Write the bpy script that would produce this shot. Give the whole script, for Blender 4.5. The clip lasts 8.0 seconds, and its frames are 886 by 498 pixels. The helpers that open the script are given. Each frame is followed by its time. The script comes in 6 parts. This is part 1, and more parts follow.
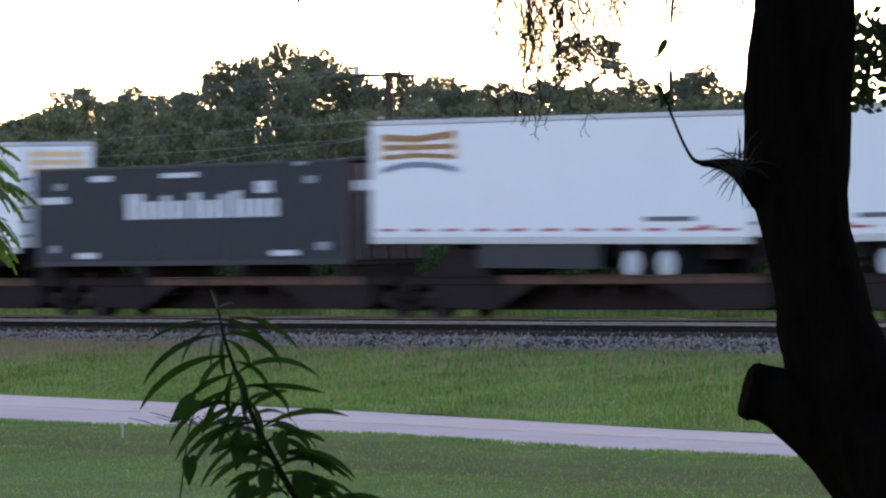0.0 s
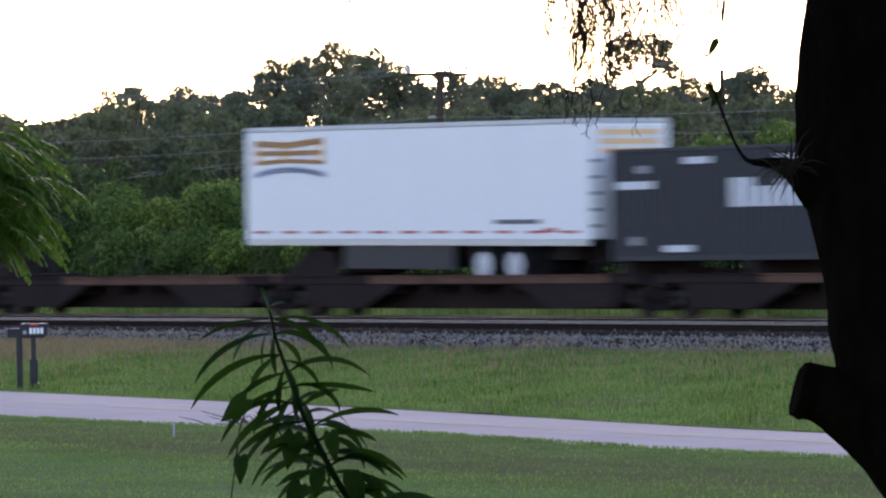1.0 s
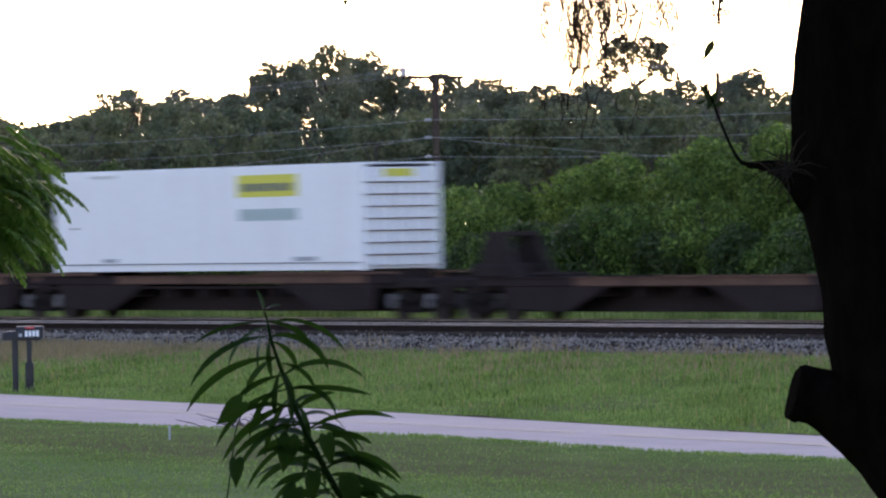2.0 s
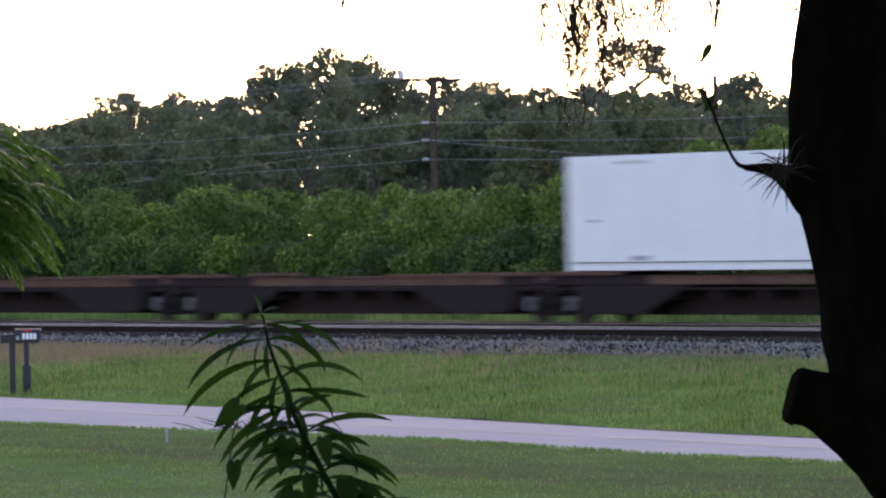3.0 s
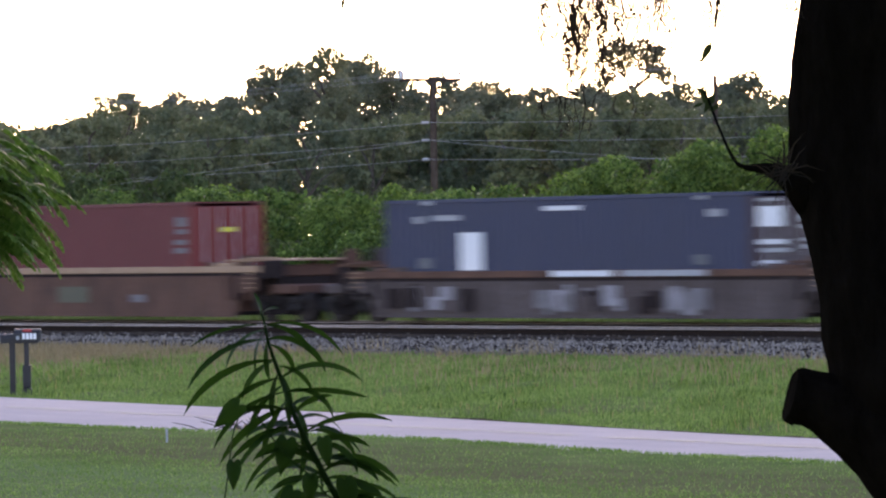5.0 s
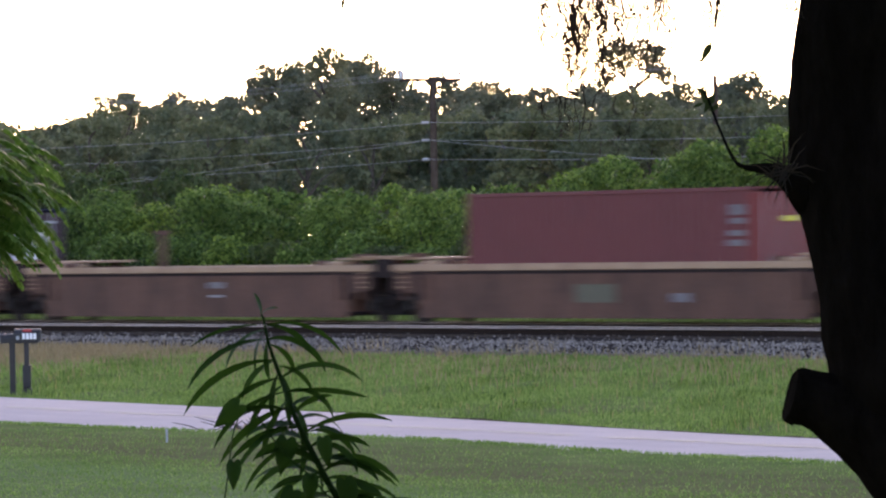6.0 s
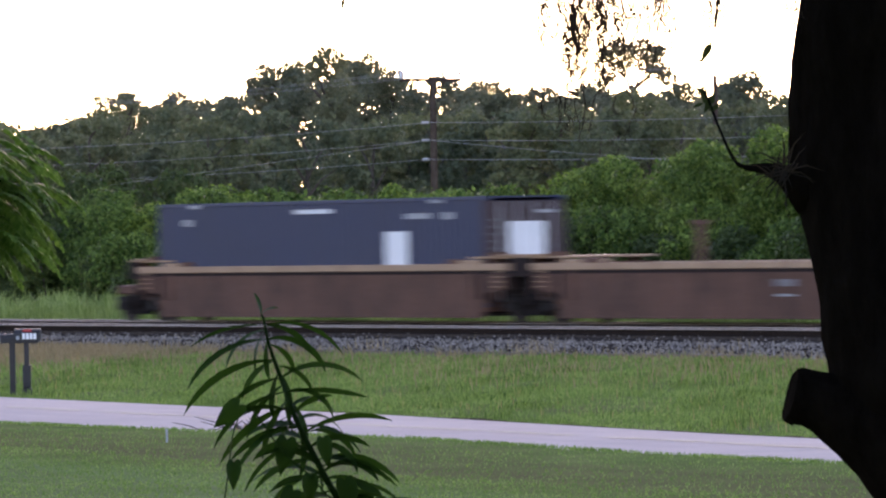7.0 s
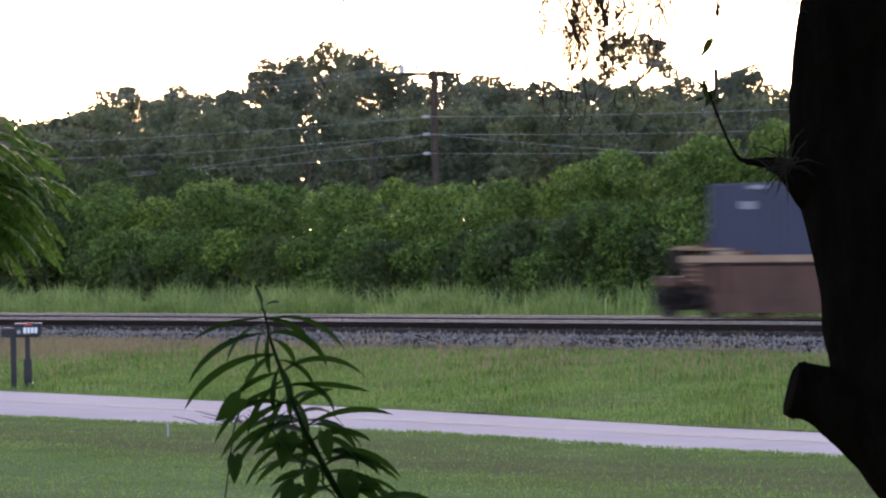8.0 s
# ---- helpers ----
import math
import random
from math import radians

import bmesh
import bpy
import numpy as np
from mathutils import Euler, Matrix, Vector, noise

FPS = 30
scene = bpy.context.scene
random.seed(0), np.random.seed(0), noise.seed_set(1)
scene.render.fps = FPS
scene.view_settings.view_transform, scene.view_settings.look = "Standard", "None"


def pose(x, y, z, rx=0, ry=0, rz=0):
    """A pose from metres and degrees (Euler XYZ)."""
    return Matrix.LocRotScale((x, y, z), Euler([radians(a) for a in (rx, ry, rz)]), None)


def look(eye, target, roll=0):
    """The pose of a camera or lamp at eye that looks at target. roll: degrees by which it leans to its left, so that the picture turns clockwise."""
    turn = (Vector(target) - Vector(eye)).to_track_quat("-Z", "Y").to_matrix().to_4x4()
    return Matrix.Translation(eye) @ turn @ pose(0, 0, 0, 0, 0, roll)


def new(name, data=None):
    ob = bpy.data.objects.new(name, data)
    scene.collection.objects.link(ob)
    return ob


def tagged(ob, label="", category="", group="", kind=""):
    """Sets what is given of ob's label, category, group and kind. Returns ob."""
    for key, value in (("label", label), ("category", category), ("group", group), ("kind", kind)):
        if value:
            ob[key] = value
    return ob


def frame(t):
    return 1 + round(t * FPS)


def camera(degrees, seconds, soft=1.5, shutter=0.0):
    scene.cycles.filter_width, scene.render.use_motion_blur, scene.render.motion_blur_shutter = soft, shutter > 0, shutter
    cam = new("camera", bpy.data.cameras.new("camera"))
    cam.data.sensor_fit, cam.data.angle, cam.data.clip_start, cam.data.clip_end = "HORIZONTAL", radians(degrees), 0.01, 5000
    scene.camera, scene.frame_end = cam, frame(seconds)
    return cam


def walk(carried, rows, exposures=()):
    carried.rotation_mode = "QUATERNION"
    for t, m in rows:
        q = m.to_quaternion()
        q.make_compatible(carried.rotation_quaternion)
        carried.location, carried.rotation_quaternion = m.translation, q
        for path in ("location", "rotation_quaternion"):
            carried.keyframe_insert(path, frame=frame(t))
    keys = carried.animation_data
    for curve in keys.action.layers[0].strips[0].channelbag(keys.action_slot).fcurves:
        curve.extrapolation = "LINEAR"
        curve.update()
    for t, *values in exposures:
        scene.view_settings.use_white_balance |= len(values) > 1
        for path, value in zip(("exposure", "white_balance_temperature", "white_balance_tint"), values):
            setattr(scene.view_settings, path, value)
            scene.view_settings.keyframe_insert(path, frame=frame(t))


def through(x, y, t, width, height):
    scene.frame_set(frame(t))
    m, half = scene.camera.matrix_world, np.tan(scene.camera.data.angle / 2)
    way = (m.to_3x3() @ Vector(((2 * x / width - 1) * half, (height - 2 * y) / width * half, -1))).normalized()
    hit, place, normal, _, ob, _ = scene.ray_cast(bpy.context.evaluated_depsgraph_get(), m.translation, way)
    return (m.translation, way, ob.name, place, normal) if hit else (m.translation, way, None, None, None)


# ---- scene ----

# ---------------------------------------------------------------- camera
EYE = 3.17            # metres above the road
FOCAL = 9725.0        # pan and tilt of the tripod head are given in units of 1/FOCAL radian
cam = camera(9.22, 8.0, soft=2.3, shutter=0.8)


def head_pose(dx, dy):
    """Tripod head: dx swings to the left, dy tips down."""
    yaw = math.degrees(math.atan2(dx, FOCAL))
    tip = math.degrees(math.atan2(-28.0 + dy, FOCAL))
    return pose(0, 0, EYE, 90 + tip, 0, yaw) @ pose(0, 0, 0, 0, 0, -1.03)


SWING = [(0.0, -78, -9.5), (0.3, -78, -11), (0.5, -77, -12), (0.6, -65, -9.5), (0.7, -37, -12), (0.8, -26, -10),
         (0.9, 2, -9.5), (1.0, 12.5, -9.5), (1.2, 10, -8.5), (1.5, 8, -7), (1.7, 7, -6.5), (2.8, 0, 0), (3.0, 0, 0),
         (5.0, 0, 0), (7.5, 0, 0), (7.6, 0.2, -2), (7.7, 0.5, -7), (7.8, 1, -9.5), (7.9, 1.5, -12), (8.0, 2, -10.5)]
walk(cam, [(t, head_pose(dx, dy)) for t, dx, dy in SWING], exposures=[(0.0, 0.02, 6550, 29), (1.7, 0.06, 6600, 31), (3.0, 0.10, 6700, 32), (3.5, 0.34, 6900, 33), (8.0, 0.37, 6900, 34)])

# ---------------------------------------------------------------- world and sun
world = bpy.data.worlds.new("dusk_sky")
scene.world = world
world.use_nodes = True
wn = world.node_tree
sky = wn.nodes.new("ShaderNodeTexSky")
sky.sky_type = "NISHITA"
sky.sun_disc = False
SUN_EL, SUN_AZ = radians(14.0), radians(1.6)      # low behind the trees, a little to the right of the view
sky.sun_elevation, sky.sun_rotation = SUN_EL, SUN_AZ
sky.air_density, sky.dust_density, sky.ozone_density = 0.8, 0.4, 1.0
wn.nodes["Background"].inputs["Strength"].default_value = 0.42
wn.links.new(sky.outputs["Color"], wn.nodes["Background"].inputs["Color"])
sun = new("sun", bpy.data.lights.new("sun", "SUN"))
sun.data.energy, sun.data.angle, sun.data.color = 0.6, radians(15), (1.0, 0.82, 0.66)
sun.matrix_world = look((math.sin(SUN_AZ) * 50, math.cos(SUN_AZ) * 50, math.tan(SUN_EL) * 50 + 20), (0, 0, 20))

# ---------------------------------------------------------------- plan
ALPHA = radians(35.15)                                 # between the view and the track
TX, TY = math.sin(ALPHA), -math.cos(ALPHA)             # along the track, the way the train runs
NX, NY = math.cos(ALPHA), math.sin(ALPHA)              # across it, away from the camera
ZERO = -119.79                                         # along-track place straight ahead of the camera
TRACK_A, TRACK_B = 85.5, 81.2                          # across-track places of the two tracks
RAIL_Z = 0.775
SPEED = 25.66
HEADING = -90 + math.degrees(ALPHA)
BETA = radians(27.5)                                   # between the view and the road
RX, RY = -math.sin(BETA), math.cos(BETA)
ROAD_W = 6.0


def at(a, n, z=0.0):
    return Vector((TX * a + NX * n, TY * a + NY * n, z))


def track_coords(x, y):
    return TX * x + TY * y, NX * x + NY * y


def road_coords(x, y):
    """Along the road (far is more) and across it from its far edge (towards the camera is less)."""
    return x * RX + (y - 94.0) * RY, x * RY - (y - 94.0) * RX


def far_edge(u):
    """How far the grass has crept over the far edge of the road."""
    return -0.75 * np.clip((2.0 - u) / 12.0, 0, 1) * np.clip((u + 26.0) / 8.0, 0, 1)


def smooth(e0, e1, v):
    u = min(1.0, max(0.0, (v - e0) / (e1 - e0)))
    return u * u * (3 - 2 * u)


def ground_z(x, y):
    a, n = track_coords(x, y)
    u, w = road_coords(x, y)
    z = 0.0
    w -= far_edge(u) if w > -1.0 else 0.0
    if w > 0:                                          # bank between road and ballast, then level behind the tracks
        z = 0.20 * smooth(0.3, 20.0, w) + 0.03 * noise.noise((x * 0.25, y * 0.25, 0)) * smooth(0, 2, w)
        z += 0.24 * smooth(86, 95, n)
    elif w < -ROAD_W:                                  # verge and lawn, a little higher than the road
        e = -ROAD_W - w
        z = (0.11 - 0.0035 * u) * smooth(0.0, 1.2, e) if u > -60 else 0.3 * smooth(0.0, 1.2, e)
        z += 0.058 * math.exp(-((u + 12.0) / 5.5) ** 2) * smooth(0.0, 1.2, e)
        z = max(z, 0.0) + 0.03 * noise.noise((x * 0.2, y * 0.2, 3)) * smooth(0, 2, e)
        z += 1.25 * smooth(-50, -8, -y)                # the yard rises towards the camera
    else:
        z = -0.06
    return z


# ---------------------------------------------------------------- mesh helpers
def part(name, bm, material, parent=None, label="", smooth_faces=False):
    me = bpy.data.meshes.new(name)
    if smooth_faces:
        for f in bm.faces:
            f.smooth = True
    bm.to_mesh(me)
    bm.free()
    me.materials.append(material)
    ob = new(name, me)
    if parent is not None:
        ob.parent = parent
    return tagged(ob, label) if label else ob


def raw(name, verts, faces, material, parent=None, label="", smooth_faces=False):
    me = bpy.data.meshes.new(name)
    me.from_pydata([tuple(v) for v in verts], [], [tuple(f) for f in faces])
    me.materials.append(material)
    if smooth_faces:
        me.polygons.foreach_set("use_smooth", [True] * len(me.polygons))
    ob = new(name, me)
    if parent is not None:
        ob.parent = parent
    return tagged(ob, label) if label else ob


def quads(name, array, material, parent=None, label="", corners=4):
    """One mesh of loose faces from an (n, corners, 3) array."""
    n = len(array)
    me = bpy.data.meshes.new(name)
    me.vertices.add(n * corners)
    me.vertices.foreach_set("co", np.asarray(array, dtype=np.float32).reshape(-1))
    me.loops.add(n * corners)
    me.loops.foreach_set("vertex_index", np.arange(n * corners, dtype=np.int32))
    me.polygons.add(n)
    me.polygons.foreach_set("loop_start", np.arange(0, n * corners, corners, dtype=np.int32))
    me.update(calc_edges=True)
    me.validate()
    me.materials.append(material)
    ob = new(name, me)
    if parent is not None:
        ob.parent = parent
    return tagged(ob, label) if label else ob


def share(name, mesh_ob, m, parent):
    ob = new(name, mesh_ob.data)
    ob.parent = parent
    ob.matrix_basis = m
    return ob


def box(bm, x0, x1, y0, y1, z0, z1, bevel=0.0):
    v = [bm.verts.new((x, y, z)) for x in (x0, x1) for y in (y0, y1) for z in (z0, z1)]
    fs = [bm.faces.new([v[i] for i in q]) for q in
          ((0, 1, 3, 2), (4, 6, 7, 5), (0, 4, 5, 1), (2, 3, 7, 6), (0, 2, 6, 4), (1, 5, 7, 3))]
    if bevel > 0:
        es = list({e for f in fs for e in f.edges})
        bmesh.ops.bevel(bm, geom=es, offset=bevel, segments=1, affect="EDGES", profile=0.7)
    return bm


def boxed(*args, bevel=0.0):
    return box(bmesh.new(), *args, bevel=bevel)


def cyl(bm, c, axis, r, length, seg=16, r2=None):
    """Cylinder centred at c along axis 'x', 'y' or 'z'."""
    turn = {"x": Matrix.Rotation(radians(90), 4, "Y"), "y": Matrix.Rotation(radians(90), 4, "X"), "z": Matrix()}[axis]
    bmesh.ops.create_cone(bm, cap_ends=True, segments=seg, radius1=r, radius2=r if r2 is None else r2, depth=length,
                          matrix=Matrix.Translation(c) @ turn)
    return bm


def tube_data(points, radii, seg=10, rough=0.0, seed=0.0):
    """Verts and faces of a tube along points."""
    pts = [Vector(p) for p in points]
    verts, faces = [], []
    up = Vector((0.31, 0.9, 0.2)).normalized()
    for i, p in enumerate(pts):
        d = (pts[min(i + 1, len(pts) - 1)] - pts[max(i - 1, 0)]).normalized()
        s = d.cross(up)
        s = s.normalized() if s.length > 1e-4 else d.orthogonal().normalized()
        q = d.cross(s).normalized()
        for k in range(seg):
            an = 2 * math.pi * k / seg
            r = radii[i]
            if rough:
                w = p + (s * math.cos(an) + q * math.sin(an)) * r
                r *= 1 + rough * noise.noise((w.x * 7 + seed, w.y * 7, w.z * 4)) + 0.5 * rough * noise.noise((w.x * 22, w.y * 22 + seed, w.z * 12))
            verts.append(p + (s * math.cos(an) + q * math.sin(an)) * r)
    for i in range(len(pts) - 1):
        for k in range(seg):
            k2 = (k + 1) % seg
            faces.append((i * seg + k, i * seg + k2, (i + 1) * seg + k2, (i + 1) * seg + k))
    faces.append(tuple(range(seg - 1, -1, -1)))
    faces.append(tuple((len(pts) - 1) * seg + k for k in range(seg)))
    return verts, faces


def join_data(items):
    verts, faces = [], []
    for v, f in items:
        o = len(verts)
        verts += list(v)
        faces += [tuple(i + o for i in q) for q in f]
    return verts, faces


def spline(points, steps=6):
    """A smooth line through points, with the radius as fourth number if given."""
    p = [np.array(q, dtype=float) for q in points]
    p = [2 * p[0] - p[1]] + p + [2 * p[-1] - p[-2]]
    out = []
    for i in range(1, len(p) - 2):
        for k in range(steps):
            t = k / steps
            out.append(0.5 * (2 * p[i] + (p[i + 1] - p[i - 1]) * t + (2 * p[i - 1] - 5 * p[i] + 4 * p[i + 1] - p[i + 2]) * t * t
                              + (3 * p[i] - p[i - 1] - 3 * p[i + 1] + p[i + 2]) * t ** 3))
    out.append(p[-2])
    return out


def empty(name, m=None, **tags):
    ob = new(name)
    ob.empty_display_size = 0.5
    if m is not None:
        ob.matrix_basis = m
    return tagged(ob, **tags)


# ---------------------------------------------------------------- materials
def material(name, rough=0.7, metal=0.0):
    m = bpy.data.materials.new(name)
    m.use_nodes = True
    b = m.node_tree.nodes["Principled BSDF"]
    b.inputs["Roughness"].default_value = rough
    b.inputs["Metallic"].default_value = metal
    b.inputs["Specular IOR Level"].default_value = 0.0 if rough >= 0.85 else 0.3      # dusty and earthy surfaces do not shine
    return m


def N(m, kind, **inputs):
    n = m.node_tree.nodes.new(kind)
    for k, v in inputs.items():
        n.inputs[k.replace("_", " ")].default_value = v
    return n


def L(m, a, b):
    m.node_tree.links.new(a, b)


def coords(m, where="Object", scale=(1, 1, 1), turn=0.0):
    tc = N(m, "ShaderNodeTexCoord")
    mp = N(m, "ShaderNodeMapping")
    mp.inputs["Scale"].default_value = scale
    mp.inputs["Rotation"].default_value = (0, 0, turn)
    mp.vector_type = "TEXTURE" if turn else "POINT"
    L(m, tc.outputs[where], mp.inputs["Vector"])
    return mp.outputs["Vector"]


def ramp(m, fac, stops):
    r = N(m, "ShaderNodeValToRGB")
    e = r.color_ramp.elements
    while len(e) < len(stops):
        e.new(0.5)
    for el, (pos, c) in zip(e, stops):
        el.position, el.color = pos, (*c, 1)
    L(m, fac, r.inputs["Fac"])
    return r.outputs["Color"]


def mix(m, fac, a, b, how="MIX"):
    n = m.node_tree.nodes.new("ShaderNodeMix")
    n.data_type, n.blend_type = "RGBA", how
    for sock, v in ((n.inputs["Factor"], fac), (n.inputs["A"], a), (n.inputs["B"], b)):
        if isinstance(v, (int, float)):
            sock.default_value = v
        elif isinstance(v, tuple):
            sock.default_value = (*v, 1) if len(v) == 3 else v
        else:
            L(m, v, sock)
    return n.outputs["Result"]


def noisy(m, vec, scale, detail=4, rough=0.6):
    n = N(m, "ShaderNodeTexNoise", Scale=scale, Detail=detail, Roughness=rough)
    L(m, vec, n.inputs["Vector"])
    return n.outputs["Fac"]


def finish(m, colour, bump=None, strength=0.3, distance=0.02):
    b = m.node_tree.nodes["Principled BSDF"]
    L(m, colour, b.inputs["Base Color"])
    if bump is not None:
        n = N(m, "ShaderNodeBump", Strength=strength, Distance=distance)
        L(m, bump, n.inputs["Height"])
        L(m, n.outputs["Normal"], b.inputs["Normal"])
    return m


def worn(name, base, worn_c, dirt, rough=0.6, scale=1.0, metal=0.0, streak=True, amount=0.5):
    """Painted or rusted metal: fine grain, broad stains and vertical streaks."""
    m = material(name, rough, metal)
    v = coords(m)
    big = noisy(m, v, 0.8 * scale, 5)
    fine = noisy(m, v, 9 * scale, 4)
    c = mix(m, ramp(m, fine, [(0.35, (0, 0, 0)), (0.75, (1, 1, 1))]), base, worn_c)
    c = mix(m, ramp(m, big, [(0.45, (0, 0, 0)), (0.8, (amount,) * 3)]), c, dirt)
    if streak:
        s = noisy(m, coords(m, "Object", (2.6, 2.6, 0.16)), 1.6 * scale, 4)
        c = mix(m, ramp(m, s, [(0.5, (0, 0, 0)), (0.75, (amount * 0.8,) * 3)]), c, dirt)
    return finish(m, c, fine, 0.15, 0.01)


def leaf_material(name, dark, light, through=0.25, rough=0.55):
    m = material(name, rough)
    g = N(m, "ShaderNodeNewGeometry")
    c = ramp(m, g.outputs["Random Per Island"], [(0.0, dark), (1.0, light)])
    v = coords(m)
    patch = noisy(m, v, 0.5, 3)
    c = mix(m, ramp(m, patch, [(0.35, (0.0,) * 3), (0.7, (0.55,) * 3)]), c, tuple(x * 0.75 for x in dark))
    info = N(m, "ShaderNodeObjectInfo")
    c = mix(m, 1.0, c, ramp(m, info.outputs["Random"], [(0.0, (0.74, 0.78, 0.80)), (0.5, (0.98, 0.98, 0.98)), (1.0, (1.22, 1.14, 0.95))]), "MULTIPLY")
    b = m.node_tree.nodes["Principled BSDF"]
    b.inputs["Specular IOR Level"].default_value = 0.12
    L(m, c, b.inputs["Base Color"])
    tr = N(m, "ShaderNodeBsdfTranslucent")
    L(m, c, tr.inputs["Color"])
    ms = N(m, "ShaderNodeMixShader", Fac=through)
    L(m, b.outputs["BSDF"], ms.inputs[1])
    L(m, tr.outputs["BSDF"], ms.inputs[2])
    L(m, ms.outputs["Shader"], m.node_tree.nodes["Material Output"].inputs["Surface"])
    return m


def plain(name, c, c2=None, rough=0.6, metal=0.0, scale=6.0, bump=0.1):
    m = material(name, rough, metal)
    f = noisy(m, coords(m), scale, 4)
    return finish(m, ramp(m, f, [(0.3, c), (0.75, c2 or tuple(x * 1.25 for x in c))]), f, bump, 0.01)


def grass_material():
    m = material("grass_ground", 0.95)
    v = coords(m)
    big, mid, fine = noisy(m, v, 0.16, 4), noisy(m, v, 0.9, 5), noisy(m, v, 14, 4)
    c = ramp(m, mid, [(0.3, (0.098, 0.145, 0.048)), (0.55, (0.150, 0.200, 0.066)), (0.8, (0.215, 0.245, 0.096))])
    c = mix(m, ramp(m, big, [(0.5, (0, 0, 0)), (0.75, (0.5,) * 3)]), c, (0.235, 0.195, 0.110))
    # across the road from its far edge: bank, road, rough thatchy verge, then the mown lawn
    tc = N(m, "ShaderNodeTexCoord")
    dot = N(m, "ShaderNodeVectorMath")
    dot.operation = "DOT_PRODUCT"
    dot.inputs[1].default_value = (RY, -RX, 0)
    L(m, tc.outputs["Object"], dot.inputs[0])
    wob = noisy(m, coords(m), 0.22, 4)
    add = N(m, "ShaderNodeMath")
    add.operation = "MULTIPLY_ADD"
    L(m, wob, add.inputs[0])
    add.inputs[1].default_value, add.inputs[2].default_value = 5.0, -2.5
    tot = N(m, "ShaderNodeMath")
    L(m, dot.outputs["Value"], tot.inputs[0])
    L(m, add.outputs["Value"], tot.inputs[1])
    rng_ = N(m, "ShaderNodeMapRange")
    near = -ROAD_W - 94.0 * RX                      # the near road edge on this axis
    rng_.inputs["From Min"].default_value, rng_.inputs["From Max"].default_value = near - 20.0, near
    L(m, tot.outputs["Value"], rng_.inputs["Value"])
    lawn = ramp(m, rng_.outputs["Result"], [(0.0, (1, 1, 1)), (0.52, (1, 1, 1)), (0.62, (0, 0, 0))])
    thatch = ramp(m, rng_.outputs["Result"], [(0.56, (0, 0, 0)), (0.70, (0.58,) * 3), (0.82, (0.42,) * 3), (0.93, (0, 0, 0))])
    c = mix(m, lawn, c, ramp(m, mid, [(0.3, (0.150, 0.212, 0.085)), (0.7, (0.215, 0.270, 0.118))]))
    c = mix(m, thatch, c, (0.165, 0.130, 0.072))
    swale_shading = noisy(m, coords(m, "Object", (1.9, 40, 1), radians(27.5)), 1.0, 3)      # uncut swaths beside the road, with the swale's shading put into the colour
    c = mix(m, ramp(m, swale_shading, [(0.45, (0, 0, 0)), (0.62, (0.6,) * 3)]), c, (0.125, 0.115, 0.060))
    c = mix(m, ramp(m, fine, [(0.35, (0.3,) * 3), (0.65, (0.0,) * 3)]), c, (0.09, 0.105, 0.04))
    return finish(m, c, fine, 0.6, 0.05)


def road_material():
    m = material("road_asphalt", 0.85)
    v = coords(m)
    big, fine = noisy(m, v, 0.35, 4), noisy(m, v, 40, 3)
    c = ramp(m, big, [(0.3, (0.62, 0.490, 0.425)), (0.7, (0.72, 0.585, 0.510))])
    c = mix(m, ramp(m, fine, [(0.35, (0.35,) * 3), (0.6, (0.0,) * 3)]), c, (0.42, 0.365, 0.34))
    tr = noisy(m, coords(m, "Object", (0.03, 1.1, 1)), 1.2, 3)
    c = mix(m, ramp(m, tr, [(0.5, (0, 0, 0)), (0.7, (0.35,) * 3)]), c, (0.46, 0.40, 0.37))
    lane = noisy(m, coords(m, "Object", (1.6, 60, 1), radians(27.5)), 1.0, 3)            # worn wheel paths
    c = mix(m, ramp(m, lane, [(0.45, (0, 0, 0)), (0.65, (0.4,) * 3)]), c, (0.50, 0.40, 0.36))
    return finish(m, c, fine, 0.3, 0.01)


def stone_material(name, a, b):
    m = material(name, 0.9)
    g = N(m, "ShaderNodeNewGeometry")
    c = ramp(m, g.outputs["Random Per Island"], [(0.0, a), (0.6, b), (1.0, tuple(min(1, x * 1.5) for x in b))])
    f = noisy(m, coords(m), 25, 3)
    return finish(m, mix(m, ramp(m, f, [(0.4, (0.4,) * 3), (0.6, (0,) * 3)]), c, tuple(x * 0.7 for x in a)), f, 0.3, 0.01)


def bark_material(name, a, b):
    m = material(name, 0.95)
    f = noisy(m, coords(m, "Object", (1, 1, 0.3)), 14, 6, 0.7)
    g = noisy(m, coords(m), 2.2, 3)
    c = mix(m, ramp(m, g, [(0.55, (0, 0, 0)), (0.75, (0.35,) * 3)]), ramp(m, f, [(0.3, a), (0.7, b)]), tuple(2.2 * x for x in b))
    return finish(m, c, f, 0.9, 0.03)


GRASS = grass_material()
ROAD = road_material()
# earth brown with the road edge's shadow put into it
SOIL = plain("shadow_darkened_earth", (0.050, 0.040, 0.024), (0.095, 0.085, 0.045), 0.95, scale=5, bump=0.6)
ROAD_LINE = plain("road_line", (0.66, 0.56, 0.38), (0.60, 0.53, 0.45), 0.8, scale=3)
BALLAST = stone_material("ballast_stone", (0.115, 0.098, 0.084), (0.28, 0.245, 0.212))
# much darker than the loose stones: shade around the rails put into the colour
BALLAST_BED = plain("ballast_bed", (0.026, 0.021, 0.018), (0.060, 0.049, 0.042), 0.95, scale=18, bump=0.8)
# rust brown, with the shade on the camera side put into the colour
RAIL_STEEL = worn("rail_steel", (0.024, 0.017, 0.014), (0.036, 0.026, 0.021), (0.016, 0.012, 0.010), 0.85, 2.0)
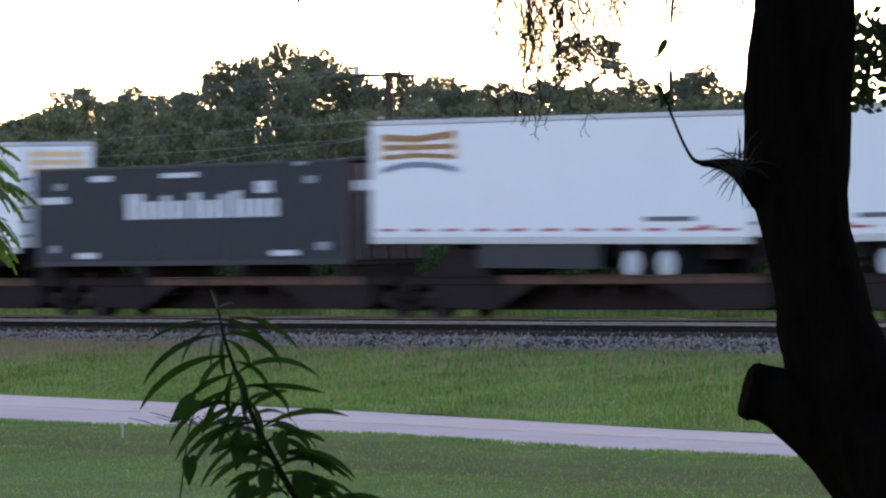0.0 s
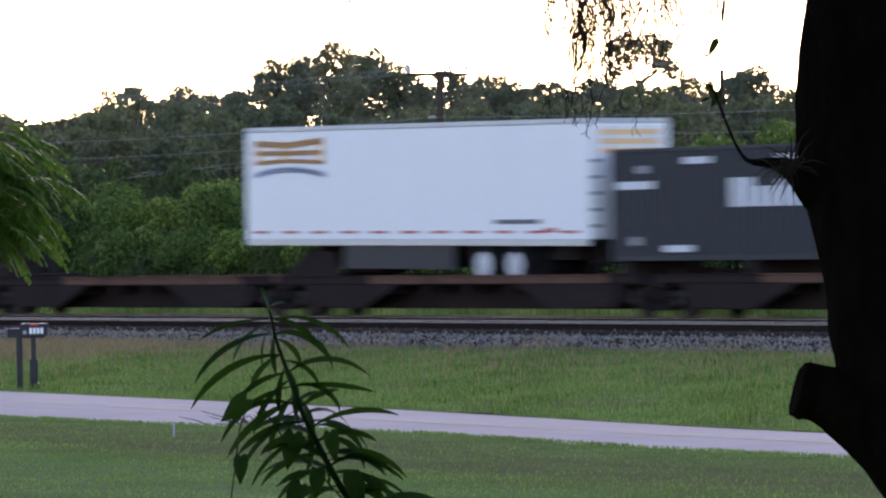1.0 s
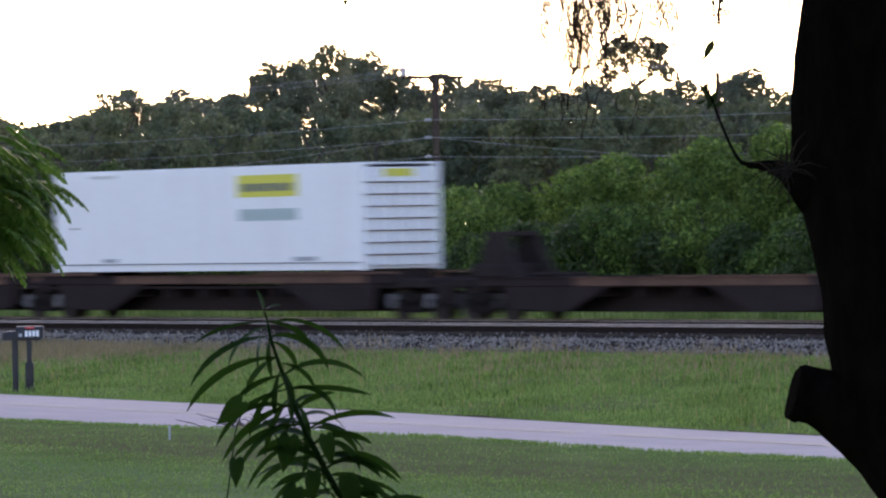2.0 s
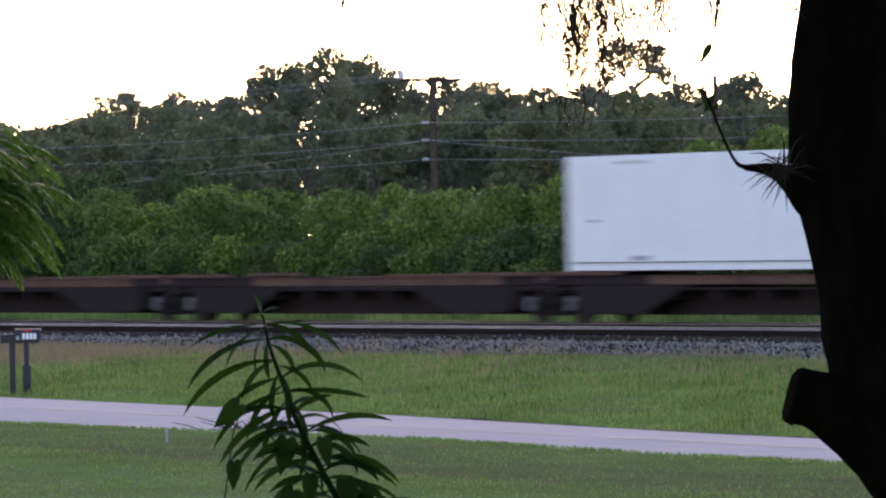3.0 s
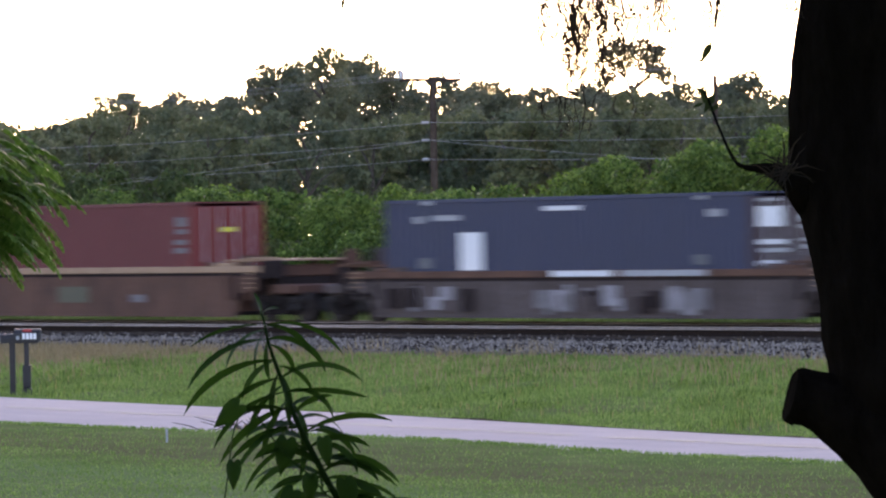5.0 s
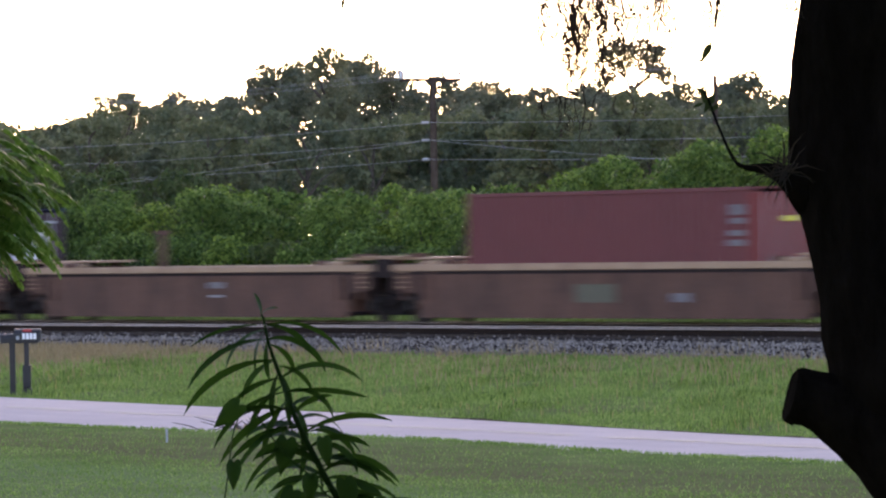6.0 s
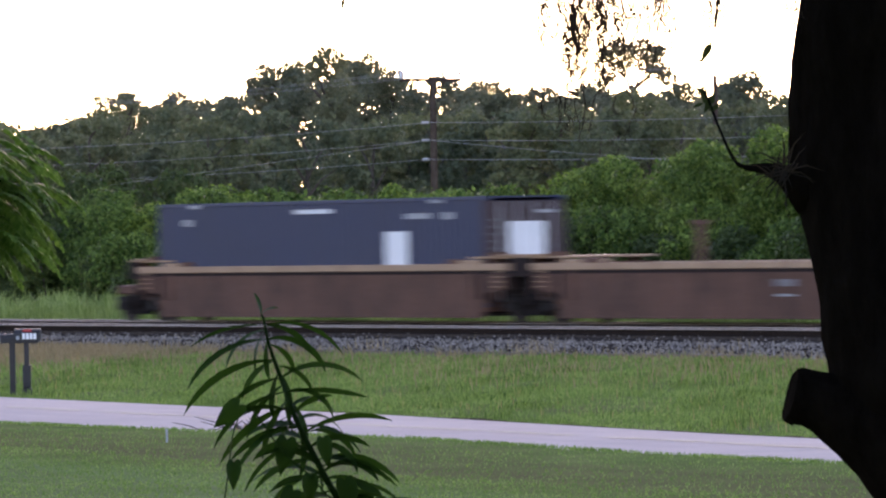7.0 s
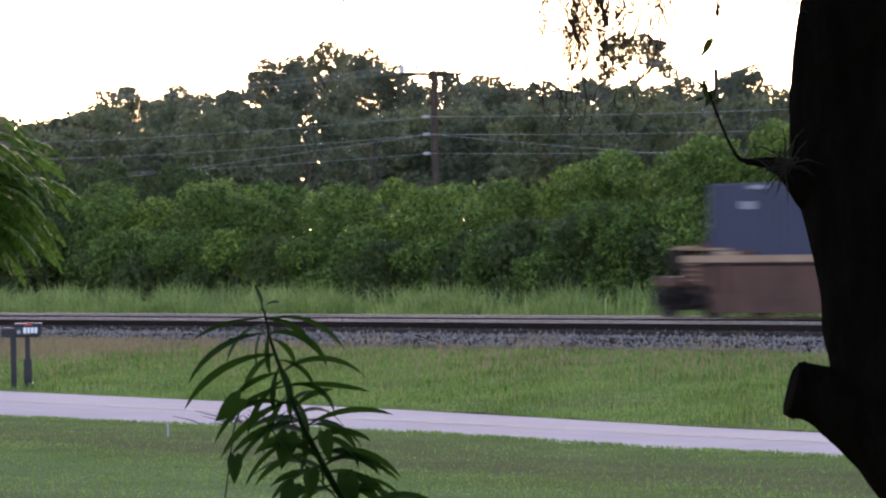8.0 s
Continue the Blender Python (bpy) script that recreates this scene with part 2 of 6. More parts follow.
OLD_RAIL = worn("weathered_old_rail", (0.15, 0.115, 0.095), (0.24, 0.20, 0.17), (0.06, 0.045, 0.038), 0.8, 1.5)
RAIL_HEAD = plain("polished_rail_head", (0.40, 0.31, 0.25), (0.48, 0.39, 0.32), 0.6, 0.3)
TIE_WOOD = plain("tie_wood", (0.045, 0.035, 0.028), (0.10, 0.08, 0.065), 0.95, scale=12, bump=0.5)
WHITE = worn("white_trailer_panel", (0.88, 0.88, 0.88), (0.85, 0.85, 0.85), (0.76, 0.76, 0.765), 0.42, 0.5, amount=0.22)
WHITE_OLD = worn("worn_white_panel", (0.86, 0.85, 0.84), (0.82, 0.80, 0.79), (0.70, 0.64, 0.60), 0.45, 0.6, amount=0.35)
ALU = worn("aluminium_rail", (0.55, 0.56, 0.57), (0.48, 0.49, 0.50), (0.38, 0.37, 0.36), 0.45, 1.5, 0.5)
GREY_DARK = worn("dark_grey_container_paint", (0.016, 0.021, 0.030), (0.020, 0.026, 0.036), (0.014, 0.018, 0.023), 0.5, 0.7)
NAVY = worn("navy_container_paint", (0.026, 0.035, 0.078), (0.034, 0.043, 0.088), (0.03, 0.033, 0.055), 0.5, 0.7)
NAVY_END = worn("weathered_navy_door_paint", (0.052, 0.034, 0.040), (0.066, 0.042, 0.046), (0.062, 0.036, 0.032), 0.65, 1.2)
MAROON = worn("faded_maroon_paint", (0.140, 0.030, 0.032), (0.160, 0.040, 0.040), (0.10, 0.028, 0.027), 0.6, 0.8)
RED = worn("red_door_paint", (0.21, 0.028, 0.026), (0.19, 0.03, 0.028), (0.14, 0.035, 0.03), 0.5, 0.8)
WELL_BROWN = worn("brown_well_car_paint", (0.118, 0.055, 0.037), (0.152, 0.075, 0.051), (0.042, 0.022, 0.017), 0.75, 1.0, amount=0.85)
WELL_CHORD = worn("faded_tan_chord_paint", (0.38, 0.235, 0.14), (0.44, 0.30, 0.20), (0.22, 0.115, 0.07), 0.7, 1.5)
WELL_GREY = worn("grimy_grey_well_car_paint", (0.085, 0.060, 0.055), (0.135, 0.110, 0.106), (0.042, 0.028, 0.025), 0.8, 1.3, amount=0.9)
FLAT_RUST = worn("rusty_flat_car_deck", (0.13, 0.072, 0.052), (0.20, 0.115, 0.085), (0.06, 0.040, 0.034), 0.85, 1.4, amount=0.8)
FLAT_DARK = worn("grimy_frame_and_chord_shadow", (0.034, 0.025, 0.024), (0.048, 0.036, 0.034), (0.022, 0.018, 0.018), 0.85, 1.2)
TRUCK_IRON = worn("grimy_truck_iron", (0.020, 0.016, 0.015), (0.032, 0.026, 0.024), (0.014, 0.012, 0.012), 0.85, 3)
BEARING_DARK = plain("grimy_bearing_cap", (0.022, 0.019, 0.018), (0.036, 0.031, 0.029), 0.8)
BEARING = plain("pale_bearing_cap", (0.09, 0.088, 0.095), (0.14, 0.14, 0.15), 0.5)
WHEEL_STEEL = worn("wheel_steel", (0.045, 0.034, 0.030), (0.065, 0.050, 0.045), (0.025, 0.020, 0.019), 0.75, 3, 0.2)
RUBBER = plain("tyre_rubber", (0.018, 0.018, 0.019), (0.03, 0.03, 0.031), 0.85)
HUB = plain("white_wheel_disc", (0.55, 0.56, 0.58), (0.68, 0.69, 0.70), 0.5)
DECAL = plain("white_lettering", (0.62, 0.63, 0.66), (0.72, 0.73, 0.75), 0.6)
DECAL_DIM = plain("faded_white_marking", (0.30, 0.31, 0.33), (0.40, 0.41, 0.43), 0.6)
PATCH_PALE = plain("pale_sprayed_paint", (0.24, 0.225, 0.24), (0.38, 0.36, 0.38), 0.8, scale=3)
PATCH = plain("faded_paint_patch", (0.15, 0.135, 0.14), (0.24, 0.225, 0.235), 0.8, scale=4)
PLACARD = plain("white_placard", (0.74, 0.75, 0.77), (0.80, 0.81, 0.82), 0.5, scale=3)
ORANGE = plain("orange_marking", (0.90, 0.57, 0.27), (0.93, 0.62, 0.33), 0.5)
PALE_BLUE = plain("pale_blue_marking", (0.52, 0.60, 0.74), (0.60, 0.67, 0.78), 0.5)
YELLOW = plain("yellow_marking", (0.62, 0.56, 0.05), (0.70, 0.64, 0.08), 0.5)
GREEN_DIM = plain("grey_green_marking", (0.34, 0.43, 0.41), (0.42, 0.50, 0.48), 0.5)
DARK_MARK = plain("dark_marking", (0.10, 0.11, 0.12), (0.16, 0.17, 0.18), 0.6)
RED_TAPE = plain("red_reflective_tape", (0.45, 0.05, 0.06), (0.5, 0.09, 0.09), 0.5)
POLE_WOOD = bark_material("weathered_pole_wood", (0.055, 0.038, 0.030), (0.10, 0.075, 0.06))
WIRE = plain("wire_aluminium", (0.34, 0.33, 0.34), (0.42, 0.41, 0.42), 0.6)
PORCELAIN = plain("insulator_porcelain", (0.45, 0.45, 0.46), (0.6, 0.6, 0.6), 0.25)
BLACK_PAINT = plain("black_mailbox_paint", (0.016, 0.016, 0.018), (0.03, 0.03, 0.032), 0.4)
FLAG_RED = plain("red_flag_paint", (0.40, 0.03, 0.03), (0.46, 0.05, 0.05), 0.5)
# the near tree's backlit silhouette is put into this near-black bark colour
BARK = bark_material("silhouette_dark_bark", (0.006, 0.005, 0.004), (0.016, 0.013, 0.011))
BARK_FAR = bark_material("grey_brown_bark", (0.07, 0.055, 0.045), (0.14, 0.12, 0.10))
CUT_WOOD = plain("weathered_cut_wood", (0.05, 0.042, 0.035), (0.09, 0.075, 0.06), 0.9)
# far crowns: distance haze is put into this pale, greyed leaf colour
LEAF_TREE = leaf_material("tree_leaves", (0.150, 0.172, 0.112), (0.265, 0.280, 0.185), 0.5)
LEAF_LOW = leaf_material("underwood_leaves", (0.100, 0.125, 0.068), (0.200, 0.220, 0.125), 0.45)
LEAF_PINE = leaf_material("pine_needles", (0.16, 0.17, 0.12), (0.27, 0.27, 0.19), 0.5)
LEAF_BUSH = leaf_material("bush_leaves", (0.045, 0.100, 0.020), (0.265, 0.385, 0.085), 0.48)
# for dark shrubs, and for shade painted in at the hedge foot
LEAF_SHADE = leaf_material("dark_and_shaded_leaves", (0.048, 0.080, 0.026), (0.115, 0.155, 0.050), 0.35)
LEAF_FROND = leaf_material("feathery_leaflets", (0.085, 0.180, 0.025), (0.22, 0.36, 0.07), 0.5)
LEAF_NEAR = leaf_material("oleander_leaves", (0.012, 0.041, 0.006), (0.027, 0.078, 0.011), 0.35, 0.45)
LEAF_CROWN = leaf_material("oak_leaves", (0.025, 0.045, 0.015), (0.05, 0.08, 0.025), 0.15)
BLADE_GREEN = leaf_material("grass_blades", (0.088, 0.178, 0.038), (0.27, 0.375, 0.120), 0.38, 0.8)
BLADE_DRY = leaf_material("dry_grass_blades", (0.26, 0.20, 0.10), (0.44, 0.34, 0.20), 0.35, 0.9)
BLADE_TALL = leaf_material("tall_grass_blades", (0.16, 0.26, 0.06), (0.40, 0.49, 0.19), 0.45, 0.7)
MOSS = leaf_material("spanish_moss", (0.030, 0.026, 0.023), (0.060, 0.052, 0.045), 0.15, 0.9)
TWIG = plain("grey_twig", (0.06, 0.05, 0.042), (0.10, 0.085, 0.07), 0.9)

# ---------------------------------------------------------------- ground, road, tracks
def spaced(parts):
    out = []
    for lo, hi, step in parts:
        out += list(np.arange(lo, hi, step))
    return out + [parts[-1][1]]


def build_ground():
    aa = spaced([(-3000, -600, 400), (-600, -240, 30), (-240, -40, 1.6), (-40, 120, 8), (120, 600, 40), (600, 3000, 400)])
    nn = spaced([(-3000, -400, 400), (-400, -40, 40), (-40, 22, 4), (22, 100, 0.8), (100, 170, 4), (170, 400, 30), (400, 3000, 400)])
    verts = []
    for a in aa:
        for n in nn:
            w = at(a, n)
            verts.append((w.x, w.y, ground_z(w.x, w.y)))
    k = len(nn)
    faces = [(i * k + j, (i + 1) * k + j, (i + 1) * k + j + 1, i * k + j + 1) for i in range(len(aa) - 1) for j in range(k - 1)]
    ob = raw("ground", verts, faces, GRASS, smooth_faces=True)
    ob.data.flip_normals() if ob.data.polygons[0].normal.z < 0 else None
    tagged(ob, "mown green lawn and rough grassy bank beside the railway", "ground", kind="structure")


def road_point(u, w, z):
    return Vector((u * RX + w * RY, 94.0 + u * RY - w * RX, z))


def build_road():
    verts, faces = [], []
    us = spaced([(-400, -60, 20), (-60, 90, 1.5), (90, 400, 20)])
    ws = (-ROAD_W, -ROAD_W + 0.1, -ROAD_W / 2, -0.1, 0.0)
    for u in us:
        for i, w in enumerate(ws):
            jag = 0.0
            if i in (0, 4):
                jag = 0.16 * noise.noise((u * 0.7, w, 1)) + 0.08 * noise.noise((u * 3, w, 5))
            if i >= 3:
                jag += float(far_edge(u))
            verts.append(road_point(u, w + jag, 0.0 if i in (0, 4) else 0.02 + 0.03 * (i == 2)))
    for i in range(len(us) - 1):
        for j in range(4):
            faces.append((i * 5 + j, i * 5 + j + 1, (i + 1) * 5 + j + 1, (i + 1) * 5 + j))
    ob = raw("road", verts, faces, ROAD, smooth_faces=True)
    ob.data.flip_normals() if ob.data.polygons[0].normal.z < 0 else None
    tagged(ob, "pale worn asphalt two-lane country road", "road", kind="structure")
    # crumbled earth lip along the far edge, its shadow put into the dark colour
    ev, ef = [], []
    us = np.arange(-27.0, 30.0, 0.25)
    for u in us:
        tall = max(0.012, 0.018 + 0.045 * noise.noise((u * 0.35, 0, 9)) + 0.03 * noise.noise((u * 1.7, 4, 9))) * (1.0 if u < 3 else 0.55)
        w = float(far_edge(u)) + 0.05 + 0.09 * noise.noise((u * 0.9, 2, 4))
        ev += [road_point(u, w - 0.04, 0.01), road_point(u, w, tall), road_point(u, w + 0.25, tall - 0.03)]
    for i in range(len(us) - 1):
        for j in range(2):
            ef.append((3 * i + j, 3 * i + j + 1, 3 * i + 4 + j, 3 * i + 3 + j))
    tagged(raw("road_edge", ev, ef, SOIL), "crumbled earth lip at the road edge, darkened for its shadow", "road edge", kind="structure")
    # faded yellow centre line, in worn lengths
    lv, lf = [], []
    u = -58.0
    rnd = random.Random(4)
    while u < 85:
        d = rnd.uniform(1.5, 4.0)
        for off in (-0.10, 0.10):
            o = len(lv)
            for uu, ww in ((u, off - 0.05), (u + d, off - 0.05), (u + d, off + 0.05), (u, off + 0.05)):
                lv.append(road_point(uu, -ROAD_W / 2 + ww, 0.055))
            lf.append((o, o + 1, o + 2, o + 3))
        u += d + rnd.uniform(0.1, 1.2)
    tagged(raw("centre_line", lv, lf, ROAD_LINE), "faded yellow centre line on the asphalt", "road marking", kind="structure")


def build_ballast():
    """One bed under both tracks with sloping shoulders."""
    prof = [(76.3, 0.02), (77.2, 0.22), (78.6, 0.44), (79.5, 0.50), (80.2, 0.57), (87.0, 0.60), (88.2, 0.56), (90.2, 0.1)]
    aa = spaced([(-500, -185, 15), (-185, -80, 0.6), (-80, 300, 15)])
    verts, faces = [], []
    for a in aa:
        for j, (n, z) in enumerate(prof):
            j1 = noise.noise((a * 0.8, n * 2, 2)) * 0.12
            verts.append(at(a, n + (j1 if j < 3 else 0), z + 0.04 * noise.noise((a * 2.0, n * 2, 7))))
    k = len(prof)
    for i in range(len(aa) - 1):
        for j in range(k - 1):
            faces.append((i * k + j, (i + 1) * k + j, (i + 1) * k + j + 1, i * k + j + 1))
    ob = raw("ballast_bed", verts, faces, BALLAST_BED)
    ob.data.flip_normals() if ob.data.polygons[0].normal.z < 0 else None
    tagged(ob, "crushed-stone ballast bed under two tracks, darkened for shade", "ballast", kind="structure")
    # loose stones on the shoulder and between the ties
    rng = np.random.default_rng(5)
    base = np.array([(1, 0, -.3), (-.4, .9, -.3), (-.5, -.8, -.3), (.1, .1, .8)])
    tri = np.array([(0, 1, 3), (1, 2, 3), (2, 0, 3)])
    out = []
    for i in range(30000):
        a = rng.uniform(-178, -84)
        n = rng.uniform(76.5, 79.3) if i < 24000 else rng.uniform(79.3, 80.3) if i < 25500 else rng.uniform(87.5, 90.0)
        z = np.interp(n, [q[0] for q in prof], [q[1] for q in prof])
        s = rng.uniform(0.022, 0.055)
        th = rng.uniform(0, 6.28)
        pts = base * (s * rng.uniform(0.7, 1.4, (4, 3)))
        c, sn = math.cos(th), math.sin(th)
        w = at(a, n, z + s * 0.25)
        pts = np.stack([pts[:, 0] * c - pts[:, 1] * sn + w.x, pts[:, 0] * sn + pts[:, 1] * c + w.y, pts[:, 2] + w.z], 1)
        out.append(pts[tri])
    st = np.concatenate(out)
    ob = quads("ballast_stones", st, BALLAST, corners=3)
    tagged(ob, "loose grey crushed stones on the railway shoulder", "stones", kind="stuff")


RAIL_PROFILE = [(-0.07, 0), (0.07, 0), (0.07, 0.02), (0.015, 0.045), (0.015, 0.13), (0.036, 0.145), (0.036, 0.176),
                (-0.036, 0.176), (-0.036, 0.145), (-0.015, 0.13), (-0.015, 0.045), (-0.07, 0.02)]


RAIL_CAP = [(-0.0385, -0.020), (-0.037, -0.010), (-0.031, -0.001), (-0.018, 0.004), (0.018, 0.004), (0.031, -0.001), (0.037, -0.010), (0.0385, -0.020)]


def build_track(n0, label):
    track = empty("railway_track", label=label, category="railway track", kind="structure")
    zb = RAIL_Z - 0.18
    for side in (-0.755, 0.755):
        verts, faces = [], []
        aa = [-500, -300] + list(np.arange(-190, -90, 6.0)) + [0, 300]
        for a in aa:
            j = 0.008 * noise.noise((a * 0.2, n0, side))
            for y, z in RAIL_PROFILE:
                verts.append(at(a, n0 + side + y + j, zb + z))
        k = len(RAIL_PROFILE)
        for i in range(len(aa) - 1):
            for q in range(k):
                faces.append((i * k + q, (i + 1) * k + q, (i + 1) * k + (q + 1) % k, i * k + (q + 1) % k))
        rail = raw("rail", verts, faces, RAIL_STEEL, track)
        hv = []
        for a in aa:
            j = 0.008 * noise.noise((a * 0.2, n0, side))
            hv += [at(a, n0 + side + j + y, RAIL_Z + z) for y, z in RAIL_CAP]
        k = len(RAIL_CAP)
        raw("running_surface", hv, [(k * i + q, k * i + k + q, k * i + k + q + 1, k * i + q + 1) for i in range(len(aa) - 1) for q in range(k - 1)],
            RAIL_HEAD, rail, "polished steel rail head", smooth_faces=True)
    first = part("tie", boxed(-0.115, 0.115, -1.3, 1.3, -0.17, 0.0, bevel=0.015), TIE_WOOD, track)
    rnd = random.Random(int(n0 * 10))
    a, first_used = -182.0, False
    while a < -98.0:
        w = at(a, n0 + rnd.uniform(-0.05, 0.05), zb + rnd.uniform(-0.005, 0.008))
        m = pose(w.x, w.y, w.z, 0, 0, HEADING + rnd.uniform(-1.5, 1.5))
        if first_used:
            share("tie", first, m, track)
        else:
            first.matrix_basis, first_used = m, True
        a += 0.55
    verts, faces = [], []
    for lo, hi in ((-420, -182.5), (-97.5, 260)):
        for a in np.arange(lo, hi, 0.55):
            o = len(verts)
            for dz in (-0.17, 0.0):
                for da, dn in ((-0.115, -1.3), (0.115, -1.3), (0.115, 1.3), (-0.115, 1.3)):
                    verts.append(at(a + da, n0 + dn, zb + dz))
            faces += [(o + 4, o + 5, o + 6, o + 7), (o, o + 1, o + 5, o + 4), (o + 2, o + 3, o + 7, o + 6), (o + 1, o + 2, o + 6, o + 5), (o + 3, o, o + 4, o + 7)]
    tagged(raw("distant_ties", verts, faces, TIE_WOOD, track), kind="stuff")


def build_spare_rail():
    """An old rail left lying along the foot of the ballast."""
    verts, faces = [], []
    aa = list(np.arange(-137.0, -92.0, 3.0))
    for a in aa:
        j = 0.03 * noise.noise((a * 0.11, 3, 1))
        for y, z in RAIL_PROFILE:
            verts.append(at(a, 76.55 + y + j, 0.17 + z * 0.8 + 0.02 * noise.noise((a * 0.2, 1, 1))))
    k = len(RAIL_PROFILE)
    for i in range(len(aa) - 1):
        for q in range(k):
            faces.append((i * k + q, (i + 1) * k + q, (i + 1) * k + (q + 1) % k, i * k + (q + 1) % k))
    faces += [tuple(range(k)), tuple((len(aa) - 1) * k + q for q in range(k))]
    ob = raw("spare_rail", verts, faces, OLD_RAIL)
    tagged(ob, "rusty old rail lying along the foot of the ballast", "rail")


build_ground()
build_road()
build_ballast()
build_spare_rail()
build_track(TRACK_A, "railway track with polished rails on dark wooden ties")
build_track(TRACK_B, "rusty-sided railway track on wooden ties in ballast")

# ---------------------------------------------------------------- the train (x: the way it runs, y: away from the camera, z: above the rail)
RUNNING = []


def slab(parent, name, x0, x1, z0, z1, mat, y=-1.295, depth=0.012, label=""):
    """A flat mark or panel lying proud of the near side of a body."""
    return part(name, boxed(x0, x1, y - depth, y + 0.002, z0, z1), mat, parent, label)


def end_slab(parent, name, y0, y1, z0, z1, mat, x, depth=0.012, label=""):
    return part(name, boxed(x - 0.002, x + depth, y0, y1, z0, z1), mat, parent, label)


def truck(parent, x, cap=None):
    """Two-axle freight truck with cast side frames, wheels and bearing caps."""
    bm = bmesh.new()
    for y in (-1.02, 1.02):
        box(bm, x - 1.15, x + 1.15, y - 0.07, y + 0.07, 0.56, 0.72, bevel=0.02)
        box(bm, x - 0.62, x + 0.62, y - 0.06, y + 0.06, 0.20, 0.34, bevel=0.02)
        for s in (-1, 1):
            v = [bm.verts.new((x + s * xx, y + yy, zz)) for yy in (-0.06, 0.06) for xx, zz in ((0.35, 0.30), (0.60, 0.22), (0.98, 0.60), (0.72, 0.66))]
            for q in ((0, 1, 2, 3), (7, 6, 5, 4), (0, 4, 5, 1), (1, 5, 6, 2), (2, 6, 7, 3), (3, 7, 4, 0)):
                bm.faces.new([v[i] for i in q])
            box(bm, x + s * 0.30 - 0.06, x + s * 0.30 + 0.06, y - 0.08, y + 0.08, 0.30, 0.60)
        for k in (-0.12, 0.0, 0.12):
            cyl(bm, (x + k, y, 0.45), "z", 0.05, 0.28, 8)
    box(bm, x - 0.22, x + 0.22, -1.15, 1.15, 0.46, 0.76, bevel=0.03)
    tr = part("truck", bm, TRUCK_IRON, parent, "grimy cast-iron two-axle truck")
    for s in (-0.89, 0.89):
        bm = bmesh.new()
        cyl(bm, (x + s, 0, 0.42), "y", 0.075, 2.0, 10)
        part("axle", bm, TRUCK_IRON, tr)
        for y in (-0.78, 0.78):
            bm = bmesh.new()
            cyl(bm, (x + s, y, 0.42), "y", 0.42, 0.10, 24)
            cyl(bm, (x + s, y + (0.06 if y > 0 else -0.06), 0.42), "y", 0.16, 0.12, 14)
            cyl(bm, (x + s, y - (0.06 if y > 0 else -0.06), 0.42), "y", 0.455, 0.03, 24)
            part("wheel", bm, WHEEL_STEEL, tr)
        bm = bmesh.new()
        cyl(bm, (x + s, -1.13, 0.45), "y", 0.13, 0.12, 12)
        box(bm, x + s - 0.20, x + s + 0.20, -1.13, -0.98, 0.55, 0.70, bevel=0.02)
        part("bearing_cap", bm, cap or BEARING_DARK, tr, "pale grey bearing cap" if cap else "")
    return tr


def coupler(parent, x, way):
    bm = bmesh.new()
    box(bm, min(x, x + way * 0.9), max(x, x + way * 0.9), -0.12, 0.12, 0.72, 0.98, bevel=0.03)
    box(bm, min(x + way * 0.6, x + way * 0.95), max(x + way * 0.6, x + way * 0.95), -0.2, 0.2, 0.66, 1.02, bevel=0.05)
    part("coupler", bm, TRUCK_IRON, parent)


